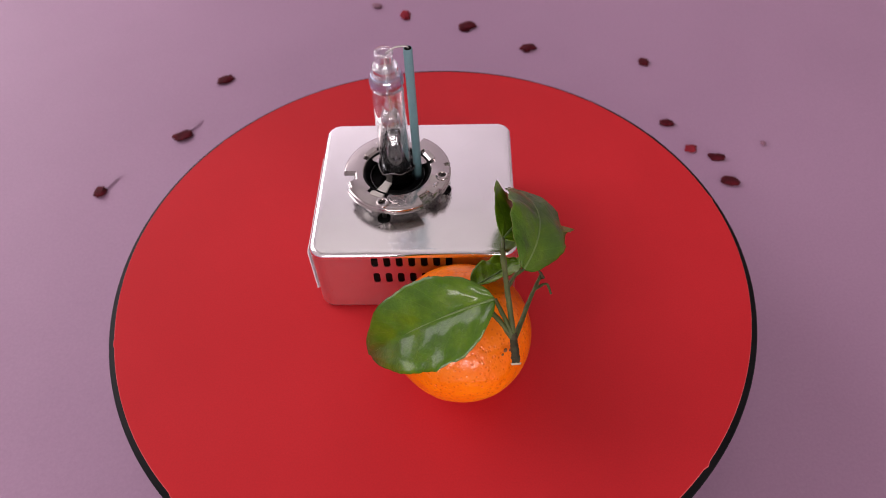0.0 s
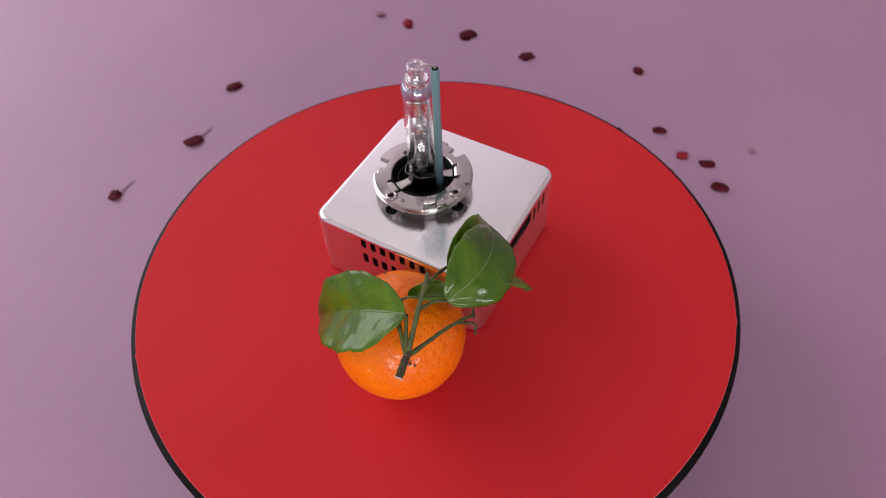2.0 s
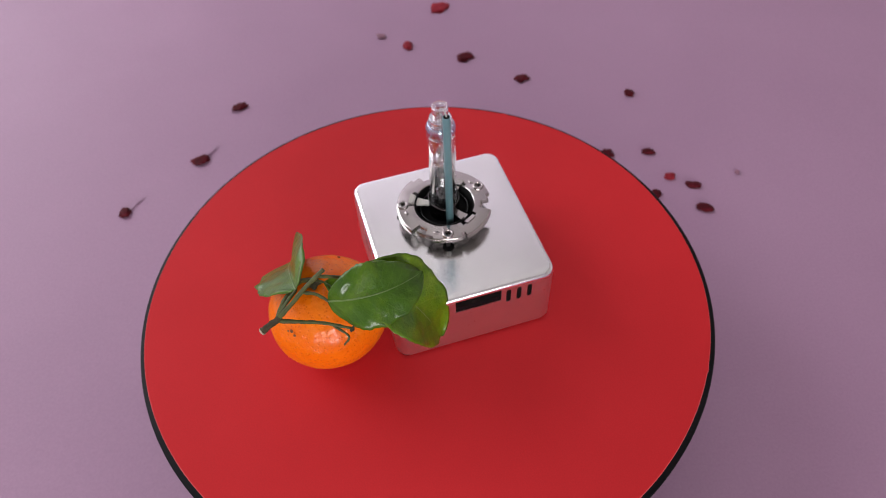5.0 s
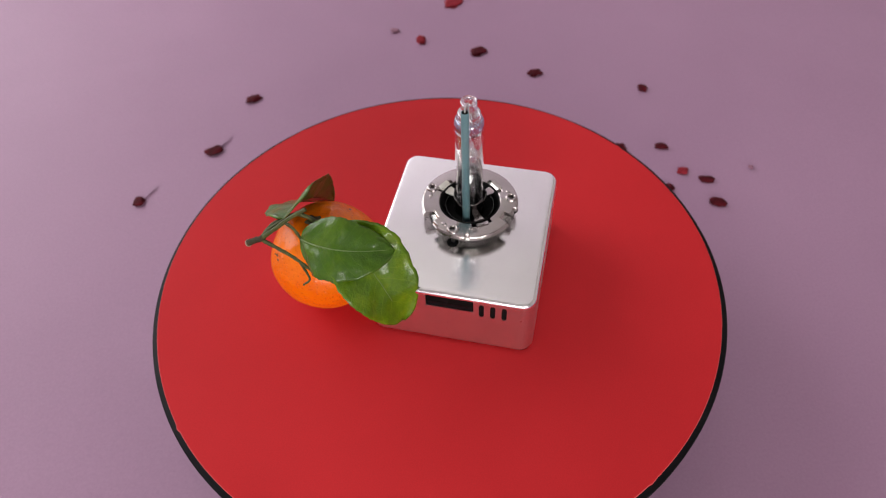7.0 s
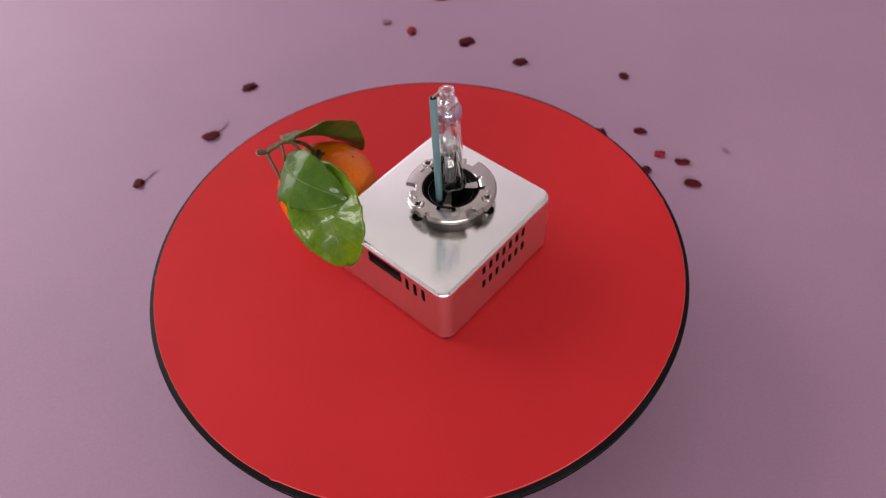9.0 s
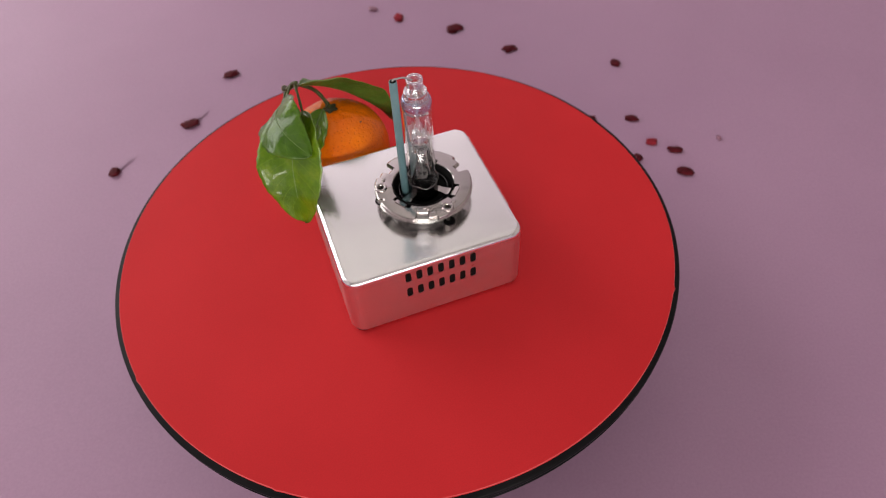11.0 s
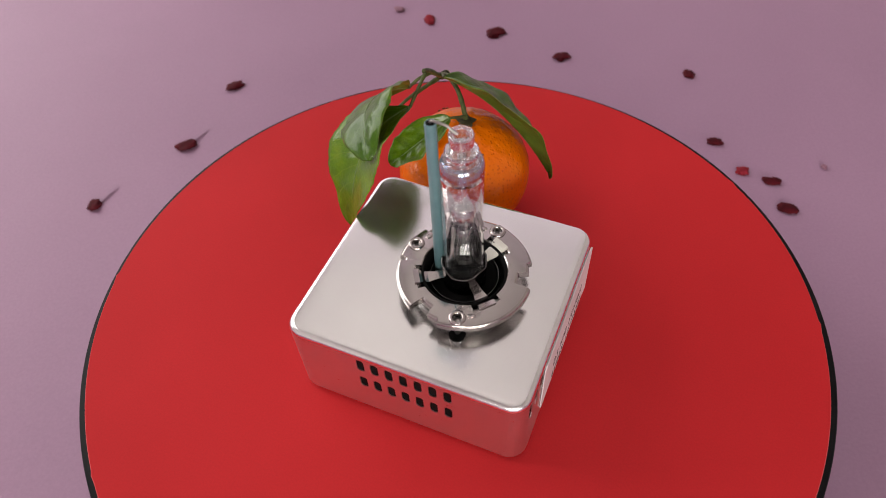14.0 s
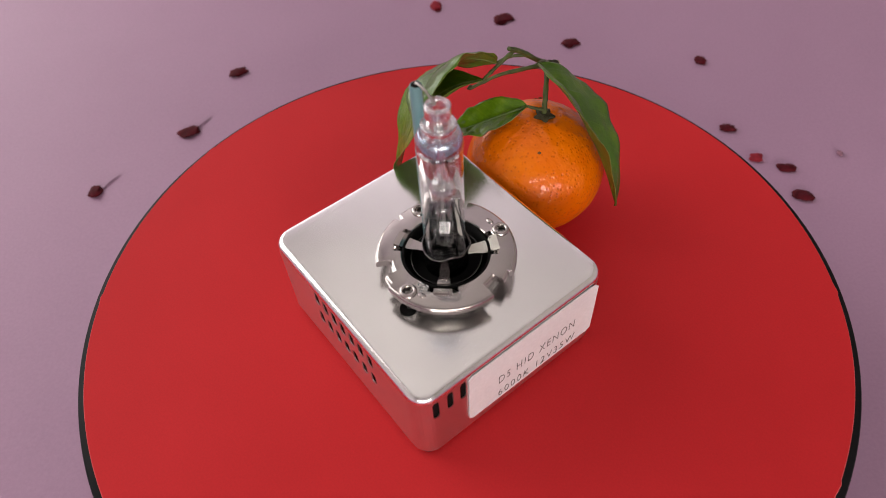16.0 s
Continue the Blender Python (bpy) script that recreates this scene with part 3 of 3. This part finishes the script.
        # No hole is cut: a black disc paints its dark inside.
        part("hole_disc", lathe([(0, H + 0.0001), (0.0021, H + 0.0001), (0.0022, H + 0.0003), (0.0024, H + 0.0003), (0.0025, H - 0.0002), (0, H - 0.0002)], 28), M_DARK, bulb,
             "black disc painting the dark of a screw hole", at=pose(x + 0.0008 * math.cos(radians(a)), y + 0.0008 * math.sin(radians(a)), 0))
    for a in (118.0, -28.0, 271.0):
        bm = bmesh.new()
        bmesh.ops.create_uvsphere(bm, u_segments=16, v_segments=8, radius=1, matrix=Matrix.LocRotScale(
            (0.0166 * math.cos(radians(a)), 0.0166 * math.sin(radians(a)), RINGZ), Euler((0, 0, radians(a))), (0.0008, 0.0014, 0.0005)))
        part("dimple", smooth(bm), M_STEEL, bulb, at=at)
    part("inner_cup", lathe([(0, 0.0362), (0.0126, 0.0362), (0.0126, 0.0405), (0.0119, 0.0405), (0.0117, 0.0366), (0.0090, 0.0365), (0, 0.0365)], 60), M_DARK, bulb,
         "black inner cup", at=at)
    part("cup_ridge", lathe([(0.0098, 0.0364), (0.0104, 0.0364), (0.0104, 0.0384), (0.0101, 0.0387), (0.0098, 0.0384)], 60, closed=True), M_GLOSS_BLACK, bulb,
         "glossy black ridge in the cup", at=at)
    for k, a in enumerate(TABS):
        mat = (M_STEEL, M_STEEL, M_CREAM)[k]
        bm = bmesh.new()
        prof = [(0.0060, 0.0402), (0.0082, 0.0400), (0.0108, 0.0399), (0.0122, 0.0402), (0.0134, RINGZ + 0.0003), (0.0150, RINGZ + 0.0006)]
        rows = []
        for r, z in prof:
            hw = 0.0014 if r < 0.009 else 0.0019 if r < 0.0125 else 0.0025
            rows.append([bm.verts.new((r, s * hw, z + dz)) for s, dz in ((-1, 0), (1, 0), (1, -0.0007), (-1, -0.0007))])
        for p, q in zip(rows, rows[1:]):
            for j in range(4):
                bm.faces.new((p[j], p[(j + 1) % 4], q[(j + 1) % 4], q[j]))
        bm.faces.new(rows[0][::-1])
        bm.faces.new(rows[-1])
        part("spoke", bm, mat, bulb, "cream ceramic spoke" if k == 2 else "bent steel spoke", at=at @ pose(0, 0, 0, 0, 0, a))
    # scalloped collar that grips the glass
    bm = bmesh.new()
    n = 72
    inner, outer = [], []
    for k in range(n):
        a = 2 * math.pi * k / n
        top = 0.0446 + 0.0005 * math.sin(3 * a) + 0.0004 * math.sin(7 * a + 1)
        flare = 0.0066 + 0.0006 * max(0.0, math.cos(3 * a + 0.5)) ** 3
        outer.append([bm.verts.new((r * math.cos(a), r * math.sin(a), z)) for r, z in ((0.0064, 0.0364), (0.0064, 0.0420), (flare, top - 0.0004), (flare, top))])
        inner.append([bm.verts.new((r * math.cos(a), r * math.sin(a), z)) for r, z in ((0.0058, 0.0364), (0.0058, 0.0420), (flare - 0.0005, top - 0.0004), (flare - 0.0005, top))])
    for k in range(n):
        j = (k + 1) % n
        for g in (outer, inner):
            for i in range(3):
                bm.faces.new((g[k][i], g[j][i], g[j][i + 1], g[k][i + 1]))
        bm.faces.new((outer[k][3], outer[j][3], inner[j][3], inner[k][3]))
        bm.faces.new((outer[k][0], outer[j][0], inner[j][0], inner[k][0]))
    part("collar", smooth(bm), M_COLLAR, bulb, "dark scalloped metal collar", at=at)
    part("plug", lathe([(0, 0.0364), (0.0057, 0.0364), (0.0057, 0.0424), (0.0046, 0.0424), (0.0044, 0.0450), (0.0030, 0.0458), (0, 0.0458)], 40), M_DARK, bulb, "black base plug", at=at)


make_flange()


def make_glass():
    at = pose(BX, BY, 0)
    t = 0.0005
    part("outer_tube", lathe([(0.0056, 0.0426), (0.0056, 0.0800), (0.0056, 0.0826), (0.0054, 0.0838), (0.0048, 0.0848), (0.0041, 0.0854), (0.0037, 0.0850), (0.0045, 0.0842),
                              (0.0049, 0.0832), (0.0056 - t, 0.0816), (0.0056 - t, 0.0426)], 64, closed=True), M_TUBE, bulb, "clear quartz outer tube", at=at)
    part("tinted_shoulder", lathe([(0.00570, 0.0802), (0.00578, 0.0820), (0.00568, 0.0838), (0.0051, 0.0851), (0.0045, 0.0857), (0.0044, 0.0855), (0.0050, 0.0848),
                                   (0.00556, 0.0836), (0.00566, 0.0820), (0.00562, 0.0802)], 64, closed=True), M_TUBE_BLUE, bulb, "faintly blue glass shoulder", at=at)
    neck = [(0.0040, 0.0853), (0.0041, 0.0864), (0.0042, 0.0868), (0.0042, 0.0879), (0.0039, 0.0882), (0.0030, 0.0884), (0.0027, 0.0888), (0.0027, 0.0896), (0.0031, 0.0902),
            (0.0031, 0.0927), (0.0028, 0.0931), (0.0020, 0.0931), (0.0017, 0.0925), (0.0016, 0.0908), (0.0019, 0.0892), (0.0028, 0.0878), (0.0031, 0.0866), (0.0030, 0.0853)]
    sharpen(part("tip", lathe(neck, 56, closed=True), M_TIP, bulb, "stepped clear glass tip, hollow", at=at), 32)
    # Solid glass rings, added to give bright glints at the tip's steps.
    for r, z, h in ((0.0026, 0.0929, 0.0005), (0.0038, 0.0877, 0.0005), (0.0047, 0.0849, 0.0004)):
        ring = [(r + h * math.cos(2 * math.pi * k / 12), z + h * math.sin(2 * math.pi * k / 12)) for k in range(12)]
        part("glint_ring", lathe(ring, 48, closed=True), M_GLASS, bulb, "clear glass ring added for rim glints", at=at)
    low = [(0.0021, 0.0454), (0.0023, 0.0500), (0.0019, 0.0545), (0.0024, 0.0568), (0.0021, 0.0590), (0.0014, 0.0602)]
    part("lower_stem", lathe([(0, 0.0454)] + low + [(0, 0.0602)], 40), M_STEM, bulb, "clear quartz stem with ripples", at=at)
    high = [(0.0013, 0.0694), (0.0019, 0.0708), (0.0016, 0.0722), (0.0010, 0.0736), (0.0012, 0.0760), (0.0009, 0.0785), (0.0013, 0.0815), (0.0011, 0.0865)]
    part("upper_stem", lathe([(0, 0.0694)] + high + [(0, 0.0865)], 40), M_STEM, bulb, "thin clear quartz stem", at=at)
    wall_out = [(0.0009 + 0.0026 * math.sin(math.pi * k / 16) ** 0.8, 0.0648 - 0.0048 * math.cos(math.pi * k / 16)) for k in range(17)]
    wall_in = [(max(r - 0.0006, 0.0004), 0.0648 + (z - 0.0648) * 0.86) for r, z in reversed(wall_out)]
    part("arc_chamber", lathe(wall_out + wall_in, 40, closed=True), M_CHAMBER, bulb, "hollow clear quartz arc chamber", at=at)
    for a in (40, 160, 280):
        c, sn = 0.0031 * math.cos(radians(a)), 0.0031 * math.sin(radians(a))
        part("support_rod", tube([(c, sn, 0.0440), (c, sn, 0.0545), (c * 0.85, sn * 0.85, 0.0590)], [0.0004, 0.0004, 0.0002], 8), M_GLASS, bulb, "thin clear glass rod", at=at)
    part("electrode", tube([(0, 0, 0.0452), (0.0001, 0, 0.054), (0, 0, 0.0630)], 0.0003, 8), M_WIRE, bulb, "thin metal electrode", at=at)
    part("electrode", tube([(0, 0, 0.0668), (0, 0.0001, 0.076), (0, 0, 0.0850), (0.0002, 0, 0.0915)], 0.0003, 8), M_WIRE, bulb, "thin metal electrode", at=at)
    part("foil", box(-0.0008, -0.00008, 0.0525, 0.0005, 0.00008, 0.0552), M_WIRE, bulb, "thin metal foil", at=at)
    part("base_clip", lathe([(0.0017, 0.0458), (0.0024, 0.0458), (0.0024, 0.0468), (0.0017, 0.0468)], 32, closed=True), M_WIRE, bulb, "bright metal clip", at=at)
    rx, ry = -0.0031 - CX, 0.0134 - CY
    part("ceramic_rod", lathe([(0, 0.0366), (0.0015, 0.0366), (0.0015, 0.0938), (0.0014, 0.0942), (0.0005, 0.0942), (0.0005, 0.0936), (0, 0.0936)], 28), M_CERAMIC, bulb, "teal ceramic return rod", at=pose(rx, ry, 0))
    part("rod_end", lathe([(0, 0.0943), (0.0011, 0.0943), (0.0013, 0.0940), (0.0013, 0.0930), (0, 0.0930)], 24), M_DARK, bulb, "black rod end", at=pose(rx, ry, 0))
    top = 0.0949
    part("return_wire", tube(spline([(rx, ry, 0.0930), (rx, ry, 0.0944), (rx - 0.0008, ry, top), (rx * 0.5 + BX * 0.5, ry, 0.0946), (BX + 0.0024, BY, 0.0936), (BX + 0.0008, BY, 0.0926)], 5), 0.00034, 8),
         M_WIRE, bulb, "thin grey return wire")
    for o in bulb.children:
        if o.name.split(".")[0] in ("outer_tube", "tip", "lower_stem", "upper_stem", "arc_chamber", "support_rod", "glint_ring", "tinted_shoulder"):
            o.visible_shadow = False


make_glass()

# ---- mandarin with twig and leaves ----
FX, FY, FR, FH = 0.0127, -0.0447, 0.0241, 0.0218
fruit = empty("mandarin", pose(FX, FY, 0), "orange mandarin with green twig and four glossy leaves", "fruit")


def local(p):
    return Vector(p) - Vector((FX, FY, 0))


def make_fruit():
    bm = bmesh.new()
    bmesh.ops.create_icosphere(bm, subdivisions=6, radius=1)
    crown = Vector((0.0, -0.12, 0.99)).normalized()
    for v in bm.verts:
        d = v.co.normalized()
        k = 1 + 0.018 * noise.noise(d * 1.6) + 0.006 * noise.noise(d * 5)
        a = d.angle(crown)
        k -= 0.07 * math.exp(-(a / 0.16) ** 2)
        k += 0.006 * math.cos(9 * math.atan2(d.y, d.x)) * math.exp(-((a - 0.35) / 0.22) ** 2)
        k -= 0.10 * math.exp(-(d.angle(Vector((0, 0, -1))) / 0.35) ** 2)
        v.co = Vector((d.x * FR, d.y * FR, d.z * FH)) * k
    low = min(v.co.z for v in bm.verts)
    for v in bm.verts:
        v.co.z -= low
    part("peel", smooth(bm), M_PEEL, fruit, "dimpled glossy orange peel")
    bm = bmesh.new()
    bmesh.ops.create_icosphere(bm, subdivisions=3, radius=1)
    for v in bm.verts:
        a = math.atan2(v.co.y, v.co.x)
        k = 1 + 0.30 * math.cos(5 * a) * (1 - abs(v.co.z))
        v.co = Vector((v.co.x * 0.0030 * k, v.co.y * 0.0030 * k, v.co.z * 0.0009))
    part("calyx", smooth(bm), M_BARK, fruit, "dry dark star-shaped calyx", at=Matrix.Translation(local((0.0126, -0.0473, 0.0412))))
    for x, y, z, s in ((0.0024, -0.0356, 0.0385, 0.0006), (0.0262, -0.0592, 0.0330, 0.0008), (0.0250, -0.0600, 0.0322, 0.0005), (0.0274, -0.0582, 0.0318, 0.0006)):
        d = Vector((x - FX, y - FY, z - FH))
        d = Vector((d.x / FR, d.y / FR, d.z / FH)).normalized()
        p = Vector((d.x * FR, d.y * FR, FH + d.z * FH)) * 1.0
        nrm = Vector((d.x / FR, d.y / FR, d.z / FH)).normalized()
        bm = bmesh.new()
        bmesh.ops.create_icosphere(bm, subdivisions=2, radius=1, matrix=Matrix.Translation(p) @ nrm.to_track_quat("Z", "Y").to_matrix().to_4x4() @ Matrix.Diagonal((s, s * 0.8, 0.0003, 1)))
        part("scar", smooth(bm), M_SCAR, fruit, "small brown scar")


make_fruit()
CUT, FORK, P1, P2, P3, CALYX = (0.0290, -0.0690, 0.0419), (0.0285, -0.0632, 0.0452), (0.0251, -0.0420, 0.0631), (0.0387, -0.0370, 0.0420), (0.0420, -0.0417, 0.0382), (0.0126, -0.0473, 0.0408)
A_BASE, B_BASE, C_BASE, E_BASE = (0.0230, -0.0534, 0.0529), (0.0320, -0.0431, 0.0535), (0.0262, -0.0322, 0.0553), (0.0166, -0.0432, 0.0448)


def make_twigs():
    def twig(pts, r0, r1, name, mat, label="", steps=9):
        ps = spline([local(p) for p in pts], steps)
        rr = [0.74 * (r0 + (r1 - r0) * k / (len(ps) - 1)) * (1 + 0.16 * math.exp(-((k % 9) - 4) ** 2 / 1.5)) for k in range(len(ps))]
        return part(name, tube(ps, rr, 10, bumps=0.12, seed=len(ps)), mat, fruit, label)

    mid = lambda a, b, k=0.5, dz=0.0: tuple(x + (y - x) * k + (dz if i == 2 else 0) for i, (x, y) in enumerate(zip(a, b)))
    twig([CUT, mid(CUT, FORK, 0.5, 0.0003), FORK, mid(FORK, P1, 0.08)], 0.0017, 0.0015, "stem", M_BARK, "short woody stem, cut across")
    d = (Vector(CUT) - Vector(FORK)).normalized()
    bm = bmesh.new()
    bmesh.ops.create_cone(bm, cap_ends=True, segments=14, radius1=0.0016, radius2=0.0014, depth=0.0006,
                          matrix=Matrix.Translation(local(CUT) + d * 0.0002) @ d.to_track_quat("Z", "Y").to_matrix().to_4x4())
    part("cut_face", bm, M_CUT, fruit, "pale cut wood")
    twig([FORK, mid(FORK, CALYX, 0.3, 0.0060), mid(FORK, CALYX, 0.7, 0.0075), mid(FORK, CALYX, 0.93, 0.0035), CALYX], 0.0010, 0.0012, "fruit_stalk", M_TWIG, "green fruit stalk")
    twig([FORK, mid(FORK, P1, 0.35, 0.0002), mid(FORK, P1, 0.7, 0.0008), P1], 0.0012, 0.0010, "twig", M_TWIG, "green twig")
    twig([FORK, mid(FORK, P2, 0.3, 0.0010), mid(FORK, P2, 0.65, 0.0018), P2], 0.0011, 0.0007, "twig", M_TWIG, "green twig")
    twig([mid(FORK, P2, 0.72, 0.0016), mid(P2, P3, 0.5, 0.0006), P3], 0.0006, 0.0005, "twiglet", M_TWIG)
    twig([P2, mid(P2, P3, 0.2, 0.0012), mid(P2, P3, -0.4, 0.0004)], 0.0009, 0.0004, "bud", M_BARK, "dry brown bud")
    twig([FORK, mid(FORK, A_BASE, 0.4, 0.0012), A_BASE], 0.0010, 0.0008, "petiole", M_TWIG)
    twig([mid(FORK, P1, 0.55, 0.0004), mid(mid(FORK, P1, 0.6), B_BASE, 0.5, 0.0010), B_BASE], 0.0008, 0.0007, "petiole", M_TWIG)
    twig([mid(FORK, P1, 0.86, 0.0004), mid(mid(FORK, P1, 0.86), C_BASE, 0.5, 0.0004), C_BASE], 0.0009, 0.0007, "petiole", M_TWIG)
    twig([mid(CALYX, (0.0128, -0.0478, 0.0450), 0.6), mid(CALYX, E_BASE, 0.5, 0.0012), E_BASE], 0.0008, 0.0006, "petiole", M_TWIG)


make_twigs()


def leaf(label, mats, seed, base, mid, tip, roll, width, folds, cup, blunt, sharp, twist, edges, phase, curl):
    """A blade along a curve base-mid-tip. roll: degrees of its width about the chord; folds: degrees by which each half lifts;
    cup: curl of the margins, growing with curl to the tip; edges: slow swing of each margin in metres."""
    b, m, e = local(base), local(mid), local(tip)
    ctrl = 2 * m - 0.5 * (b + e)
    ns, nu = 48, 20
    bm = bmesh.new()
    uvl = bm.loops.layers.uv.new("UVMap")
    rnd = random.Random(seed)
    ph = [rnd.uniform(0, 6.28) for _ in range(4)]
    chord = (e - b).normalized()
    flat = chord.cross(Vector((0, 0, 1))).normalized()
    S0 = flat * math.cos(radians(roll)) + flat.cross(chord) * math.sin(radians(roll))
    top, bot, uvs, ribs = [], [], {}, []
    for i in range(ns + 1):
        s = i / ns
        c = b * (1 - s) ** 2 + ctrl * 2 * s * (1 - s) + e * s * s
        tan = (2 * (1 - s) * (ctrl - b) + 2 * s * (e - ctrl)).normalized()
        sd = (S0 - tan * S0.dot(tan)).normalized()
        q = Matrix.Rotation(radians(twist) * (s - 0.5), 3, tan)
        sd, nrm = q @ sd, q @ sd.cross(tan)
        w = width / 2 * (max(0.0, math.sin(math.pi * min(1, s ** sharp))) ** (0.72 - 0.25 * blunt * s)) * (1 - 0.10 * s + blunt * s * 0.4) + 0.0003
        ra, rb = [], []
        for j in range(nu + 1):
            u = -1 + 2 * j / nu
            k = 1 if u > 0 else 0
            f, edge = radians(folds[k]) * math.tanh(abs(u) * 5), u * u
            z = abs(u) * w * math.sin(f) + cup * edge * w * (1 + curl * (2 * s - 1)) + edges[k] * edge * math.sin(s * 7 + phase) * min(1, 4 * s)
            z += 0.0004 * edge * (math.sin(s * 17 + ph[0] + 1.7 * k) + 0.6 * math.sin(s * 31 + ph[1]))
            z += 0.00032 * math.sin(s * 34 + ph[2] - abs(u) * 7) * abs(u) * (1 - abs(u)) * 2
            z += 0.0009 * noise.noise(Vector((u * 2.2 + seed * 7, s * 5, 0.3))) * (0.3 + abs(u))
            x = u * w * math.cos(f) * (1 + 0.014 * math.sin(s * 40 + ph[3]) + 0.012 * math.sin(s * 97 + ph[1]) + 0.03 * noise.noise(Vector((s * 9, u, seed))))
            p = c + sd * x + nrm * z
            for lst, off in ((ra, 0.00016), (rb, -0.00016)):
                v = bm.verts.new(p + nrm * off * (1 if 0 < j < nu else 0.4))
                uvs[v] = (0.5 + u * 0.5, s)
                lst.append(v)
        top.append(ra)
        bot.append(rb)
        ribs.append((c, nrm))

    def face(vs, mi):
        f = bm.faces.new(vs)
        f.material_index, f.smooth = mi, True
        for l in f.loops:
            l[uvl].uv = uvs[l.vert]

    for i in range(ns):
        for j in range(nu):
            face((top[i][j], top[i][j + 1], top[i + 1][j + 1], top[i + 1][j]), 0)
            face((bot[i + 1][j], bot[i + 1][j + 1], bot[i][j + 1], bot[i][j]), 1)
        for j in (0, nu):
            face((top[i][j], top[i + 1][j], bot[i + 1][j], bot[i][j]), 2)
    for i in (0, ns):
        for j in range(nu):
            face((top[i][j], top[i][j + 1], bot[i][j + 1], bot[i][j]), 2)
    blade = part("leaf", bm, [*mats, M_MARGIN], fruit, label)
    pts = [c + n * 0.00004 for c, n in ribs[:-2]]
    part("midrib", tube(pts, [0.00042 * (1 - 0.8 * k / ns) for k in range(len(pts))], 8), M_RIB, blade)
    return blade


leaf("folded drooping green leaf with a browned tip", [M_LEAF_BROWNED, M_LEAF_UNDER], 1, base=A_BASE, mid=(0.0017, -0.0549, 0.0411), tip=(-0.0187, -0.0528, 0.0189),
     roll=28.2, width=0.0310, folds=(16.3, 36.8), cup=-0.133, blunt=0.12, sharp=0.87, twist=-8.1,
     edges=(-0.00063, -0.00080), phase=-0.19, curl=-0.66)
leaf("dark green leaf lying over a larger one", [M_LEAF, M_LEAF_UNDER], 2, base=B_BASE, mid=(0.0377, -0.0254, 0.0580), tip=(0.0291, -0.0074, 0.0524),
     roll=-37.3, width=0.0230, folds=(9.3, 8.7), cup=-0.151, blunt=0.46, sharp=0.81, twist=-14.3,
     edges=(-0.00055, 0.00059), phase=1.71, curl=-0.30)
leaf("large glossy green leaf hanging down", [M_LEAF_LIT, M_LEAF_UNDER], 3, base=C_BASE, mid=(0.0363, -0.0150, 0.0463), tip=(0.0386, -0.0047, 0.0195),
     roll=-6.1, width=0.0288, folds=(16.4, -6.6), cup=0.173, blunt=0.47, sharp=0.95, twist=-7.9,
     edges=(-0.00148, 0.00052), phase=-2.74, curl=0.23)
# Takes the paler skin to offset the shade of the leaves above.
leaf("small green leaf against the fruit, colour lightened against shade", [M_LEAF_LIT, M_LEAF_UNDER], 4, base=E_BASE, mid=(0.0262, -0.0319, 0.0380), tip=(0.0318, -0.0241, 0.0345),
     roll=7.5, width=0.0124, folds=(2.4, 12.9), cup=0.235, blunt=0.30, sharp=0.81, twist=5.5,
     edges=(-0.00025, -0.00084), phase=-0.65, curl=-0.69)


# ---- what turns ----
def motions():
    ts = [k / 10 for k in range(161)]
    spin = lambda t: pose(0, 0, 0, 0, 0, turn_at(t))
    walk(platter, [(t, pose(0, 0, LIFT) @ spin(t)) for t in ts])
    walk(bulb, [(t, spin(t) @ pose(CX, CY, 0)) for t in ts])
    walk(fruit, [(t, spin(t) @ pose(FX, FY, 0)) for t in ts])


motions()
